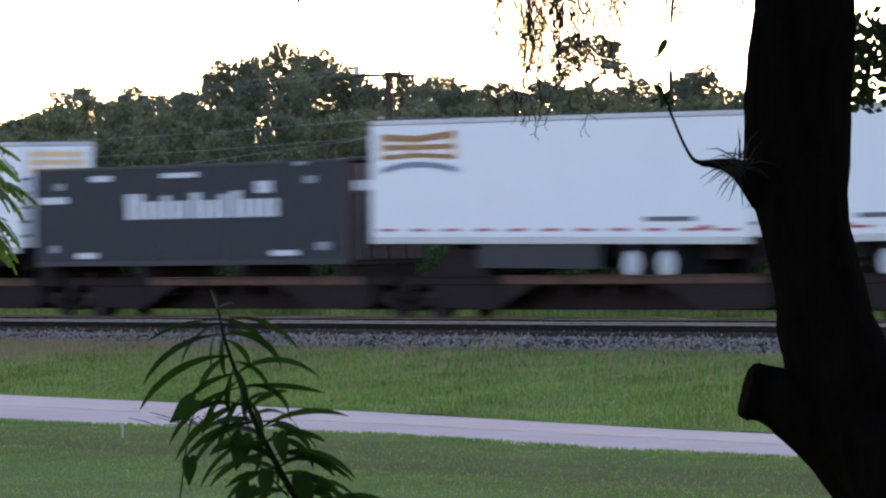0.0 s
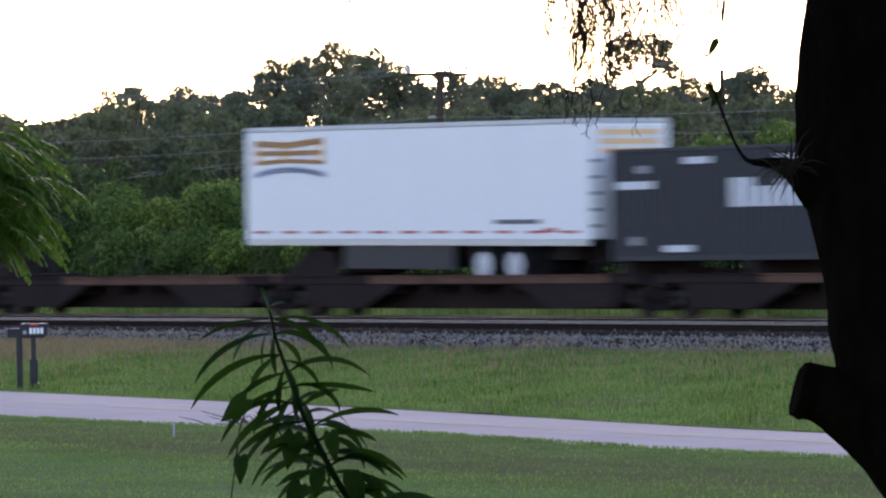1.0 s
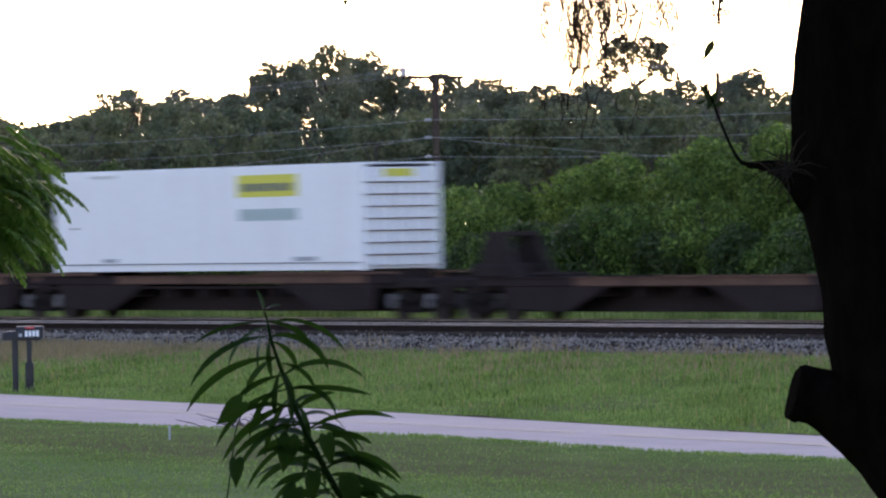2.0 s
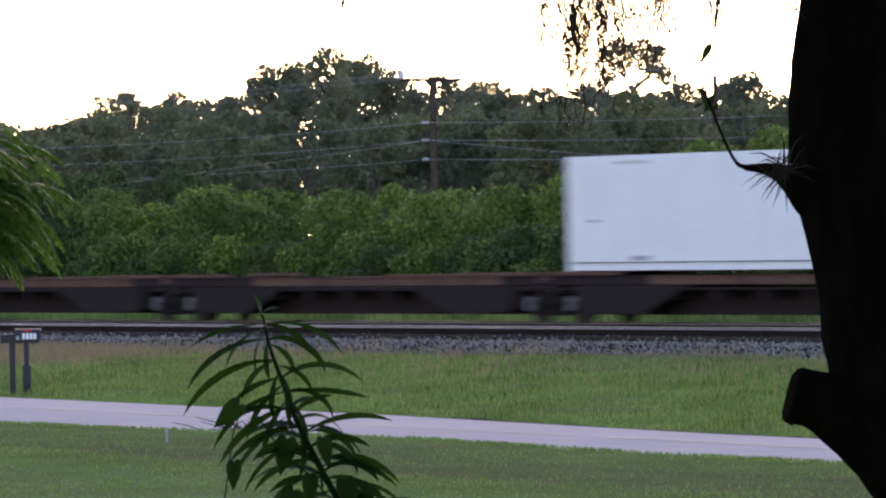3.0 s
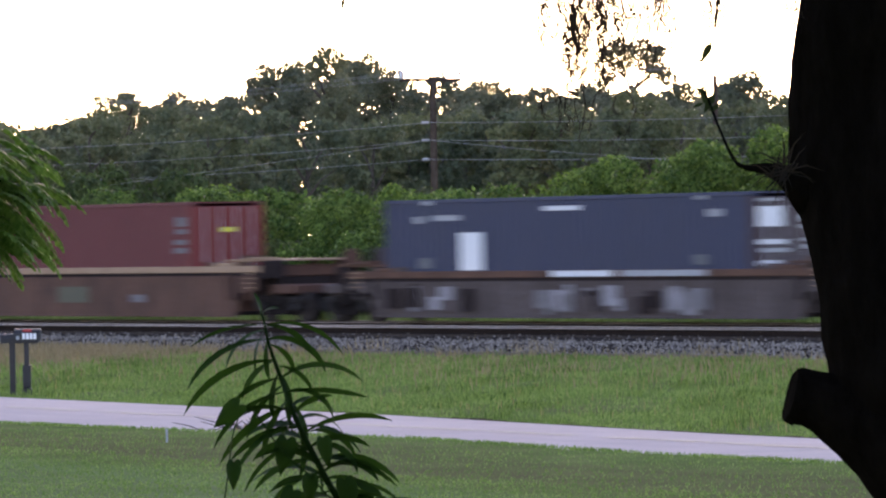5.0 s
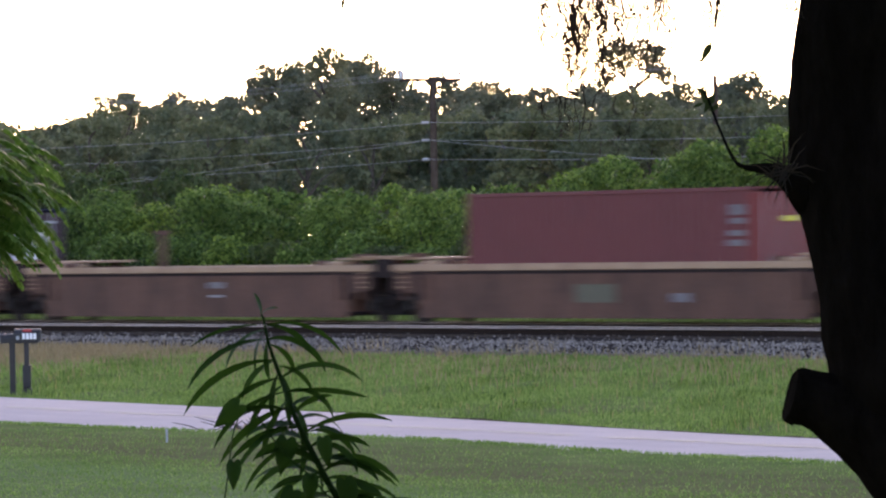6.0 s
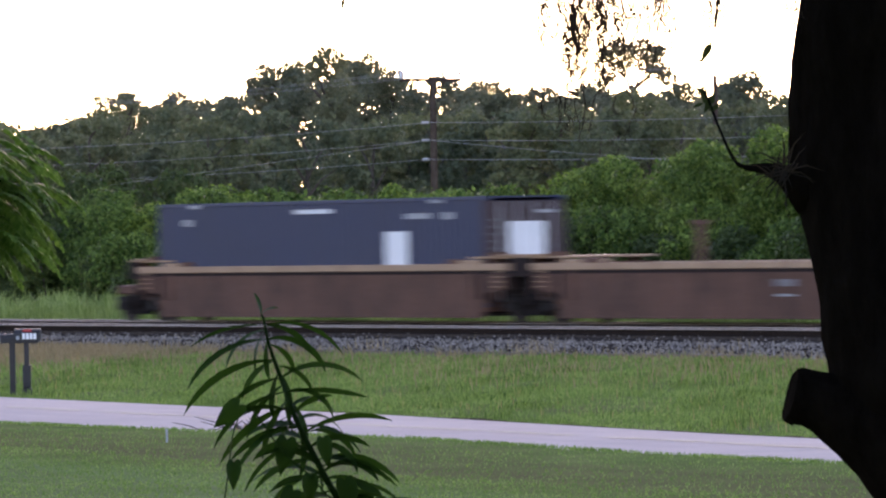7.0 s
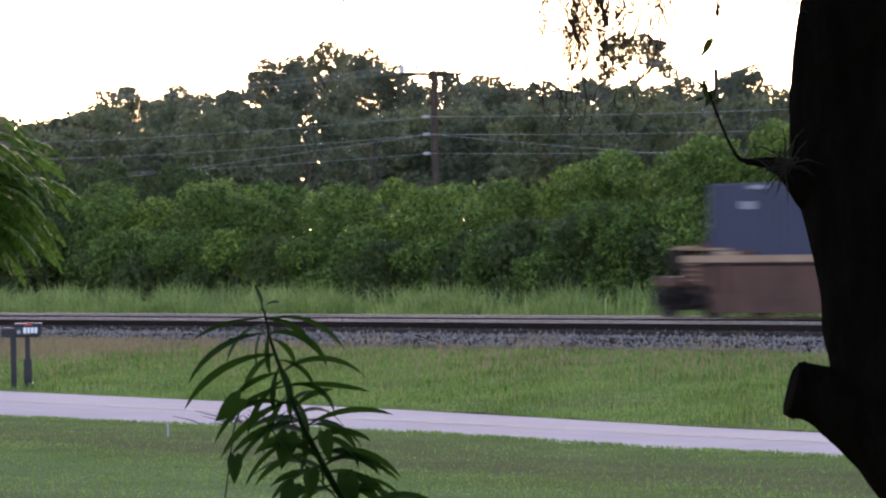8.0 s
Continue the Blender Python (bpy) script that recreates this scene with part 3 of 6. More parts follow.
def flat_car(left, right, own_right=False, end_left=False, label="", hitch=True):
    """One unit of an articulated flat car between the truck places left and right."""
    p = (left + right) / 2
    h = (right - left) / 2
    car = empty("flat_car", label=label or "rusty low articulated intermodal flat car unit", category="flat car", group="flat cars of the train")
    low = 0.13 if p > -52 else 0.03                             # the loaded cars ride lower
    bm = bmesh.new()                                            # sunken deck floor
    box(bm, -h + 0.25, h - 0.25, -1.25, 1.25, 0.86, 0.93)
    part("deck_floor", bm, FLAT_DARK, car)
    for y in (-1.33, 1.33):
        for x0, x1, mt in ((-h + 0.35, -h + 4.6, FLAT_DARK), (-h + 4.6, h - 1.8, FLAT_RUST), (h - 1.8, h - 0.35, FLAT_DARK)):
            bm = bmesh.new()
            box(bm, x0, x1, y - 0.07, y + 0.07, 1.03 - low, 1.25 - low, bevel=0.015)
            box(bm, x0, x1, y - 0.12, y + 0.12, 1.235 - low, 1.262 - low, bevel=0.006)
            part("side_sill", bm, mt, car, "rust-stained steel side sill" if mt is FLAT_RUST else "grimy dark steel side sill")
        for s in (-1, 1):                                       # tapered plates beside the trucks
            bm = bmesh.new()
            xs = ((h - 1.3, 1.03), (h - 1.5, 0.30), (h - 4.2, 0.24), (h - 6.0, 0.92), (h - 6.2, 1.03))
            v = [bm.verts.new((s * xx, y + yy, zz)) for yy in (-0.03, 0.03) for xx, zz in xs]
            k = len(xs)
            bm.faces.new(v[:k]), bm.faces.new(v[k:][::-1])
            for i in range(k):
                bm.faces.new((v[i], v[(i + 1) % k], v[k + (i + 1) % k], v[k + i]))
            part("side_plate", bm, FLAT_DARK, car, "grimy tapered steel side plate")
    bm = bmesh.new()
    box(bm, -h + 0.3, h - 0.3, -0.42, 0.42, 0.22, 0.88, bevel=0.02)
    part("centre_sill", bm, FLAT_DARK, car)
    for i in range(int(2 * h / 1.9)):                           # cross bearers
        x = -h + 1.4 + i * 1.9
        if x < h - 1.0:
            part("cross_bearer", boxed(x - 0.06, x + 0.06, -1.28, 1.28, 0.62, 0.9), FLAT_DARK, car)
    for y in (-1.22, 1.22) if p < -52 else ():                  # raised guard rails near the trucks
        part("guard_rail", boxed(-h + 0.4, -h + 3.2, y - 0.05, y + 0.05, 1.25, 1.34, bevel=0.01), FLAT_RUST, car)
        part("guard_rail", boxed(h - 7.4, h - 0.5, y - 0.04, y + 0.04, 1.25, 1.31, bevel=0.01), FLAT_RUST, car)
    cap = BEARING if p < -52 else None
    for s in (-1, 1):                                           # brake gear, hoses and steps hung round the truck
        for dx, w_, za, zb in ((1.45, 0.16, 0.42, 1.02), (1.75, 0.30, 0.55, 0.80), (-1.5, 0.14, 0.40, 1.0), (-1.8, 0.24, 0.66, 0.94)):
            x = -h + s * dx * (1 if s > 0 else 0.96)
            part("brake_rigging", boxed(x - w_, x + w_, -1.22, -1.02, za, zb, bevel=0.03), FLAT_DARK, car)
    bm = bmesh.new()
    box(bm, -h - 0.30, -h + 0.55, -1.15, 1.15, 0.76, 1.12, bevel=0.04)
    box(bm, -h - 0.20, -h + 0.35, -0.55, 0.55, 1.12, 1.27, bevel=0.03)
    part("articulation", bm, FLAT_DARK, car)
    if hitch:                                                   # folded trailer stand
        bm = bmesh.new()
        box(bm, -h + 1.3, -h + 2.7, -0.45, 0.45, 0.93, 1.16, bevel=0.04)
        box(bm, -h + 1.7, -h + 2.5, -0.6, 0.6, 1.16, 1.25, bevel=0.03)
        part("trailer_stand", bm, FLAT_DARK, car)
    truck(car, -h, cap)
    if own_right:
        truck(car, h, cap)
        part("end_deck", boxed(h - 0.5, h + 1.0, -1.3, 1.3, 0.86, 1.12, bevel=0.04), FLAT_DARK, car)
        coupler(car, h + 0.9, 1)
    if end_left:
        part("end_deck", boxed(-h - 1.0, -h - 0.32, -1.3, 1.3, 0.86, 1.12, bevel=0.04), FLAT_DARK, car)
        coupler(car, -h - 0.9, -1)
    RUNNING.append((car, p, 0.0))
    return car, h


def raised_stand(car, x, z=2.02):
    """A trailer stand raised under a kingpin."""
    bm = bmesh.new()
    for y in (-0.5, 0.5):
        v = [bm.verts.new((x + xx, y + yy, zz)) for yy in (-0.05, 0.05) for xx, zz in ((-0.75, 0.93), (-0.5, 0.93), (0.18, z - 0.06), (-0.15, z - 0.06))]
        for q in ((0, 1, 2, 3), (7, 6, 5, 4), (0, 4, 5, 1), (1, 5, 6, 2), (2, 6, 7, 3), (3, 7, 4, 0)):
            bm.faces.new([v[i] for i in q])
        box(bm, x + 0.05, x + 0.2, y - 0.05, y + 0.05, 0.93, z - 0.06)
    box(bm, x - 0.45, x + 0.45, -0.6, 0.6, z - 0.08, z, bevel=0.02)
    box(bm, x - 0.8, x + 0.5, -0.7, 0.7, 0.93, 1.1, bevel=0.03)
    for y in (-0.95, 0.95):                                     # broad gusset plates either side
        v = [bm.verts.new((x + xx, y + yy, zz)) for yy in (-0.04, 0.04) for xx, zz in ((-1.9, 1.0), (1.1, 1.0), (0.75, z - 0.25), (-0.5, z - 0.12))]
        for q in ((0, 1, 2, 3), (7, 6, 5, 4), (0, 4, 5, 1), (1, 5, 6, 2), (2, 6, 7, 3), (3, 7, 4, 0)):
            bm.faces.new([v[i] for i in q])
    box(bm, x + 0.9, x + 2.3, -0.5, 0.5, 1.2, 1.75, bevel=0.06)
    part("raised_trailer_stand", bm, FLAT_DARK, car, "dark steel trailer stand raised under the kingpin")


def well_car(left, right, top, paint, chord, label, own_right=False, end_left=False, end_right=False):
    p = (left + right) / 2
    h = (right - left) / 2
    car = empty("well_car", label=label, category="well car", group="well cars of the train")
    cut = h - 1.75
    fitting_paint = (chord, FLAT_DARK, FLAT_RUST)
    for y in (-1.36, 1.36):
        bm = bmesh.new()
        o = 0.03
        pts = ((-cut, 0.16), (cut, 0.16), (cut + 0.25, 0.80), (h - 0.45, 0.92), (h - 0.45, top - 0.18), (-h + 0.45, top - 0.18), (-h + 0.45, 0.92), (-cut - 0.25, 0.80))
        v = [bm.verts.new((xx, y + yy, zz)) for yy in (-o, o) for xx, zz in pts]
        k = len(pts)
        bm.faces.new(v[:k]), bm.faces.new(v[k:][::-1])
        for i in range(k):
            bm.faces.new((v[i], v[(i + 1) % k], v[k + (i + 1) % k], v[k + i]))
        side = part("well_side", bm, paint, car)
        s = -1 if y < 0 else 1
        part("top_chord", boxed(-h + 0.5, h - 0.5, y - 0.075, y + 0.075, top - 0.18, top, bevel=0.015), chord, car, "faded tan steel top chord")
        part("stiffener", boxed(-cut, cut, y + s * 0.03 - 0.02, y + s * 0.03 + 0.02, top - 0.36, top - 0.31), paint, side)
        part("bottom_flange", boxed(-cut, cut, y - 0.07, y + 0.07, 0.14, 0.20, bevel=0.01), paint, side)
        # dark strip that paints in the shadow line under the chord
        part("chord_shadow_band", boxed(-h + 0.55, h - 0.55, y + s * 0.03 - 0.012, y + s * 0.03 + 0.018, top - 0.27, top - 0.185), FLAT_DARK, side, "dark strip painting in the shadow under the chord")
        for i in range(13):
            x = -cut + (i + 0.5) * 2 * cut / 13
            part("rib", boxed(x - 0.05, x + 0.05, y + s * 0.03 - 0.015, y + s * 0.03 + 0.025, 0.2, top - 0.36), paint, side)
    bm = bmesh.new()
    box(bm, -cut + 0.1, cut - 0.1, -1.3, 1.3, 0.18, 0.26)
    part("well_floor", bm, FLAT_DARK, car)
    for s in (-1, 1):                                          # end platforms and bulkheads
        bm = bmesh.new()
        x0, x1 = sorted((s * (h - 2.1), s * (h - 0.25)))
        box(bm, x0, x1, -1.25, 1.25, top - 0.30, top + 0.02, bevel=0.03)
        part("end_platform", bm, FLAT_RUST if paint is WELL_GREY else paint, car)
        part("platform_grating", boxed(x0 - 0.25, x1 + 0.2, -1.34, 1.34, top + 0.13, top + 0.19, bevel=0.01), chord, car, "rusty tan walkway grating")
        part("bulkhead", boxed(s * cut - 0.06, s * cut + 0.06, -1.25, 1.25, 0.3, top - 0.3), paint, car)
        for y in (-1.15, 1.15):
            for dx in (0.35, 1.55):
                part("grating_leg", boxed(s * (h - dx) - 0.12, s * (h - dx) + 0.12, y - 0.12, y + 0.12, top + 0.0, top + 0.14), paint, car)
        for dx, w_, dz, ht in ((0.75, 0.5, 0.19, 0.05), (1.3, 0.16, 0.19, 0.11), (2.55, 0.7, 0.0, 0.10), (0.2, 0.22, -0.35, 0.50)):   # steps, boxes and crossover plates
            xx = s * (h - dx)
            part("platform_fitting", boxed(xx - w_, xx + w_, -1.40, -0.85, top + dz, top + dz + ht, bevel=0.015), fitting_paint[int(dx * 20) % 3], car)
        for dx in (0.5, 1.0, 1.75, 2.2):                       # dark openings, brackets and pipes beside the truck
            xx = s * (h - dx)
            part("side_bracket", boxed(xx - 0.07, xx + 0.07, -1.44, -1.38, 0.62, top - 0.2, bevel=0.01), FLAT_DARK if dx in (0.5, 1.75) else paint, car)
        x = s * (h - 3.0)
        part("corner_guide", boxed(x - 0.28, x + 0.28, -1.42, -1.2, top - 0.02, top + 0.13, bevel=0.03), paint, car)
        bm = bmesh.new()                                       # ladder and grab irons on the near side
        for k in range(4):
            box(bm, s * (h - 0.95) - 0.2, s * (h - 0.95) + 0.2, -1.45, -1.42, 0.95 + k * 0.13, 0.975 + k * 0.13)
        part("grab_irons", bm, WELL_CHORD, car, "pale grab irons")
    bm = bmesh.new()
    box(bm, -h - 0.35, -h + 0.6, -0.9, 0.9, 0.74, top - 0.2, bevel=0.05)
    part("left_bolster", bm, FLAT_DARK, car)
    bm = bmesh.new()
    box(bm, h - 0.6, h - 0.3, -1.0, 1.0, 0.74, top - 0.2, bevel=0.05)
    part("right_bolster", bm, FLAT_DARK, car)
    truck(car, -h)
    if own_right:
        truck(car, h)
    for flag, s in ((end_left, -1), (end_right, 1)):
        if flag:
            x0, x1 = sorted((s * (h - 0.2), s * (h + 0.95)))
            part("end_sill", boxed(x0, x1, -1.2, 1.2, 0.78, 1.05, bevel=0.04), paint, car)
            coupler(car, s * (h + 0.9), s)
            bm = bmesh.new()
            cyl(bm, (s * (h + 0.95), 0.75, 1.75), "x", 0.28, 0.05, 16)
            box(bm, s * (h + 0.9) - 0.05, s * (h + 0.9) + 0.05, 0.7, 0.8, 1.0, 1.8)
            part("brake_wheel", bm, paint, car)
    RUNNING.append((car, p, 0.0))
    return car, h


def container(p, length, width, z0, z1, side_mat, end_mat, label, group="containers on the train"):
    """Corrugated box with corner posts, castings, rails and double doors on its leading end."""
    box_ = empty("shipping_container", label=label, category="container", group=group)
    h, w = length / 2, width / 2
    for s in (-1, 1):                                           # corrugated side walls
        bm = bmesh.new()
        step, depth = 0.28, 0.036
        xs, k = [], 0
        x = -h + 0.15
        ys = []
        while x < h - 0.15:
            for dx, d in ((0.0, 0), (0.07, 0), (0.14, depth), (0.21, depth)):
                if x + dx < h - 0.15:
                    xs.append(x + dx), ys.append(d)
            x += step
        xs.append(h - 0.15), ys.append(0)
        lo = [bm.verts.new((xx, s * (w - 0.01 - d), z0 + 0.16)) for xx, d in zip(xs, ys)]
        hi = [bm.verts.new((xx, s * (w - 0.01 - d), z1 - 0.10)) for xx, d in zip(xs, ys)]
        for i in range(len(xs) - 1):
            bm.faces.new((lo[i], lo[i + 1], hi[i + 1], hi[i]) if s < 0 else (lo[i + 1], lo[i], hi[i], hi[i + 1]))
        part("side_wall", bm, side_mat, box_)
        part("bottom_rail", boxed(-h + 0.16, h - 0.16, s * w - 0.05 * (s > 0) - 0.0 * s, s * w + 0.05 * (s < 0), z0 + 0.02, z0 + 0.17, bevel=0.01), side_mat, box_)
        part("top_rail", boxed(-h + 0.16, h - 0.16, s * w - 0.05 * (s > 0), s * w + 0.05 * (s < 0), z1 - 0.11, z1 - 0.01, bevel=0.01), side_mat, box_)
        for e in (-1, 1):
            x0, x1 = sorted((e * h, e * (h - 0.16)))
            y0, y1 = sorted((s * w, s * (w - 0.16)))
            part("corner_post", boxed(x0, x1, y0, y1, z0 + 0.12, z1 - 0.12), side_mat if e < 0 else end_mat, box_)
            for za, zb in ((z0, z0 + 0.12), (z1 - 0.12, z1)):
                part("corner_casting", boxed(x0 - 0.004, x1 + 0.004, y0 - 0.004, y1 + 0.004, za, zb, bevel=0.012), side_mat, box_)
    part("roof", boxed(-h + 0.16, h - 0.16, -w + 0.05, w - 0.05, z1 - 0.05, z1 - 0.005), side_mat, box_, "dusty roof panel")
    part("floor_panel", boxed(-h + 0.16, h - 0.16, -w + 0.05, w - 0.05, z0 + 0.05, z0 + 0.14), side_mat, box_)
    part("back_wall", boxed(-h + 0.02, -h + 0.06, -w + 0.16, w - 0.16, z0 + 0.12, z1 - 0.12), side_mat, box_)
    for y0, y1 in ((-w + 0.16, -0.01), (0.01, w - 0.16)):
        door = part("door", boxed(h - 0.07, h - 0.02, y0, y1, z0 + 0.14, z1 - 0.14, bevel=0.01), end_mat, box_)
        for k in (0.25, 0.75):
            bm = bmesh.new()
            cyl(bm, (h + 0.015, y0 + (y1 - y0) * k, (z0 + z1) / 2), "z", 0.02, z1 - z0 - 0.3, 8)
            part("lock_rod", bm, ALU, door, "steel door locking rod")
    RUNNING.append((box_, p, 0.0))
    return box_, h


def semi_trailer(p, reverse, label):
    """White box trailer with skirt, tandem wheels and markings. Wheels towards +x unless reversed."""
    tr = empty("semi_trailer", label=label, category="trailer", group="white trailers on the train")
    h, w, z0, z1 = 8.07, 1.295, 2.10, 5.22
    f = -1 if reverse else 1

    def bx(name, x0, x1, y0, y1, za, zb, mat, bevel=0.0, parent=tr, lab=""):
        a, b = sorted((f * x0, f * x1))
        return part(name, boxed(a, b, y0, y1, za, zb, bevel=bevel), mat, parent, lab)

    body = bx("box_body", -h, h, -w, w, z0, z1 - 0.14, WHITE, 0.02)
    bx("top_rail", -h - 0.01, h + 0.01, -w - 0.015, w + 0.015, z1 - 0.14, z1, ALU, 0.03, lab="aluminium top rail and roof edge")
    for y in (-w, w):
        s = -1 if y < 0 else 1
        bx("bottom_rail", -h, h, y - 0.03, y + 0.03, z0 - 0.17, z0, ALU, 0.01, lab="aluminium bottom rail")
        for i in range(13):                                     # panel joints
            x = -h + (i + 1) * 2 * h / 14
            bx("panel_seam", x - 0.02, x + 0.02, y - 0.006, y + 0.006, z0 + 0.02, z1 - 0.16, WHITE, parent=body)
        for i in range(11):                                     # conspicuity tape
            x = -h + 0.4 + i * 1.45
            bx("reflective_tape", x, x + 0.75, y - 0.012, y + 0.012, z0 + 0.16, z0 + 0.23, RED_TAPE, parent=body)
    bx("cross_members", -h + 0.3, h - 0.2, -1.1, 1.1, z0 - 0.14, z0 - 0.01, FLAT_DARK)
    bx("front_frame", -h - 0.03, -h, -w + 0.02, w - 0.02, z0 - 0.1, z1 - 0.16, WHITE)
    # skirts, slider and tandem
    for y in (-1.22, 1.22):
        bx("side_skirt", -3.3, 1.95, y - 0.02, y + 0.02, 1.30, z0 - 0.15, GREY_DARK, 0.005, lab="dark slate plastic side skirt")
    bx("slider_frame", 1.9, 6.6, -0.75, 0.75, 1.55, z0 - 0.12, FLAT_DARK, 0.02)
    bx("landing_gear", -5.0, -4.7, -0.95, 0.95, 1.30, z0 - 0.12, FLAT_DARK, 0.02)
    bx("rear_bumper", h - 0.12, h - 0.02, -1.1, 1.1, 1.45, 1.57, FLAT_DARK, 0.01)
    for y in (-0.8, 0.8):
        bx("bumper_post", h - 0.12, h - 0.04, y - 0.06, y + 0.06, 1.5, z0 - 0.1, FLAT_DARK)
    for x in (3.33, 4.75):
        bm = bmesh.new()
        cyl(bm, (f * x, 0, 1.44), "y", 0.07, 2.0, 10)
        part("axle", bm, TRUCK_IRON, tr)
        for y in (-1.02, 1.02):
            s = -1 if y < 0 else 1
            bm = bmesh.new()
            cyl(bm, (f * x, y, 1.44), "y", 0.51, 0.50, 28)
            bmesh.ops.bevel(bm, geom=[e for e in bm.edges if abs(e.verts[0].co.y - e.verts[1].co.y) < 1e-5], offset=0.05, segments=2, affect="EDGES")
            wheel = part("wheel", bm, RUBBER, tr, "black dual tyre")
            bm = bmesh.new()
            cyl(bm, (f * x, y + s * 0.235, 1.44), "y", 0.33, 0.06, 24)
            cyl(bm, (f * x, y + s * 0.28, 1.44), "y", 0.12, 0.10, 14)
            part("wheel_disc", bm, HUB, wheel, "white steel wheel disc")
        bx("mud_flap", 5.55, 5.60, -1.2, -0.6, 1.1, z0 - 0.15, RUBBER)
    # side markings: three orange bands pinched at the middle over a pale blue arc; a grey line and red tag by the wheels
    y = -w
    for row, (zc, dz) in enumerate(((4.80, 0.19), (4.50, 0.15), (4.22, 0.13))):
        bm = bmesh.new()
        cols = []
        for i in range(13):
            u = i / 12
            pinch = 0.10 * (1 - abs(2 * u - 1)) * (1, 0.15, -0.6)[row]
            cols.append((f * (-7.6 + 3.45 * u), zc - pinch + 0.06 * (u - 0.5) * (row == 0)))
        v = [bm.verts.new((x, y - 0.009, z + o)) for x, z in cols for o in (-dz / 2, dz / 2)]
        for i in range(12):
            q = (v[2 * i], v[2 * i + 2], v[2 * i + 3], v[2 * i + 1])
            bm.faces.new(q if f > 0 else q[::-1])
        bmesh.ops.solidify(bm, geom=list(bm.faces), thickness=0.004)
        part("orange_band", bm, ORANGE, body)
    for x0 in (-7.6, -6.3, -4.45):
        bx("band_link", x0, x0 + 0.28, y - 0.008, y + 0.002, 4.20, 4.78, ORANGE, parent=body)
    bm = bmesh.new()
    cols = [(f * (-7.6 + 3.5 * i / 14), 3.86 + 0.17 * (1 - (2 * i / 14 - 1) ** 2)) for i in range(15)]
    v = [bm.verts.new((x, y - 0.009, z + o)) for x, z in cols for o in (-0.08, 0.08)]
    for i in range(14):
        q = (v[2 * i], v[2 * i + 2], v[2 * i + 3], v[2 * i + 1])
        bm.faces.new(q if f > 0 else q[::-1])
    bmesh.ops.solidify(bm, geom=list(bm.faces), thickness=0.004)
    part("blue_arc", bm, PALE_BLUE, body)
    bx("grey_line", 3.9, 5.9, y - 0.008, y + 0.002, 2.50, 2.62, DARK_MARK, parent=body)
    bx("red_tag", 6.1, 6.6, y - 0.008, y + 0.002, 2.28, 2.40, RED_TAPE, parent=body)
    # doors at the wheel end
    for y0, y1 in ((-w + 0.08, -0.01), (0.01, w - 0.08)):
        bx("door", h - 0.01, h + 0.03, y0, y1, z0 + 0.05, z1 - 0.2, WHITE_OLD, 0.008)
        bx("lock_rod", h + 0.03, h + 0.06, (y0 + y1) / 2 - 0.02, (y0 + y1) / 2 + 0.02, z0 + 0.05, z1 - 0.2, ALU)
    for zc in (4.86, 4.62, 4.38):
        bx("orange_band", h + 0.03, h + 0.045, -0.95, 0.95, zc - 0.07, zc + 0.07, ORANGE)
    for k in range(5):
        bx("hinge", h + 0.028, h + 0.05, -w + 0.06, -w + 0.34, 2.4 + k * 0.42, 2.49 + k * 0.42, DARK_MARK)
    RUNNING.append((tr, p, 0.5 if not reverse else -0.4))
    return tr


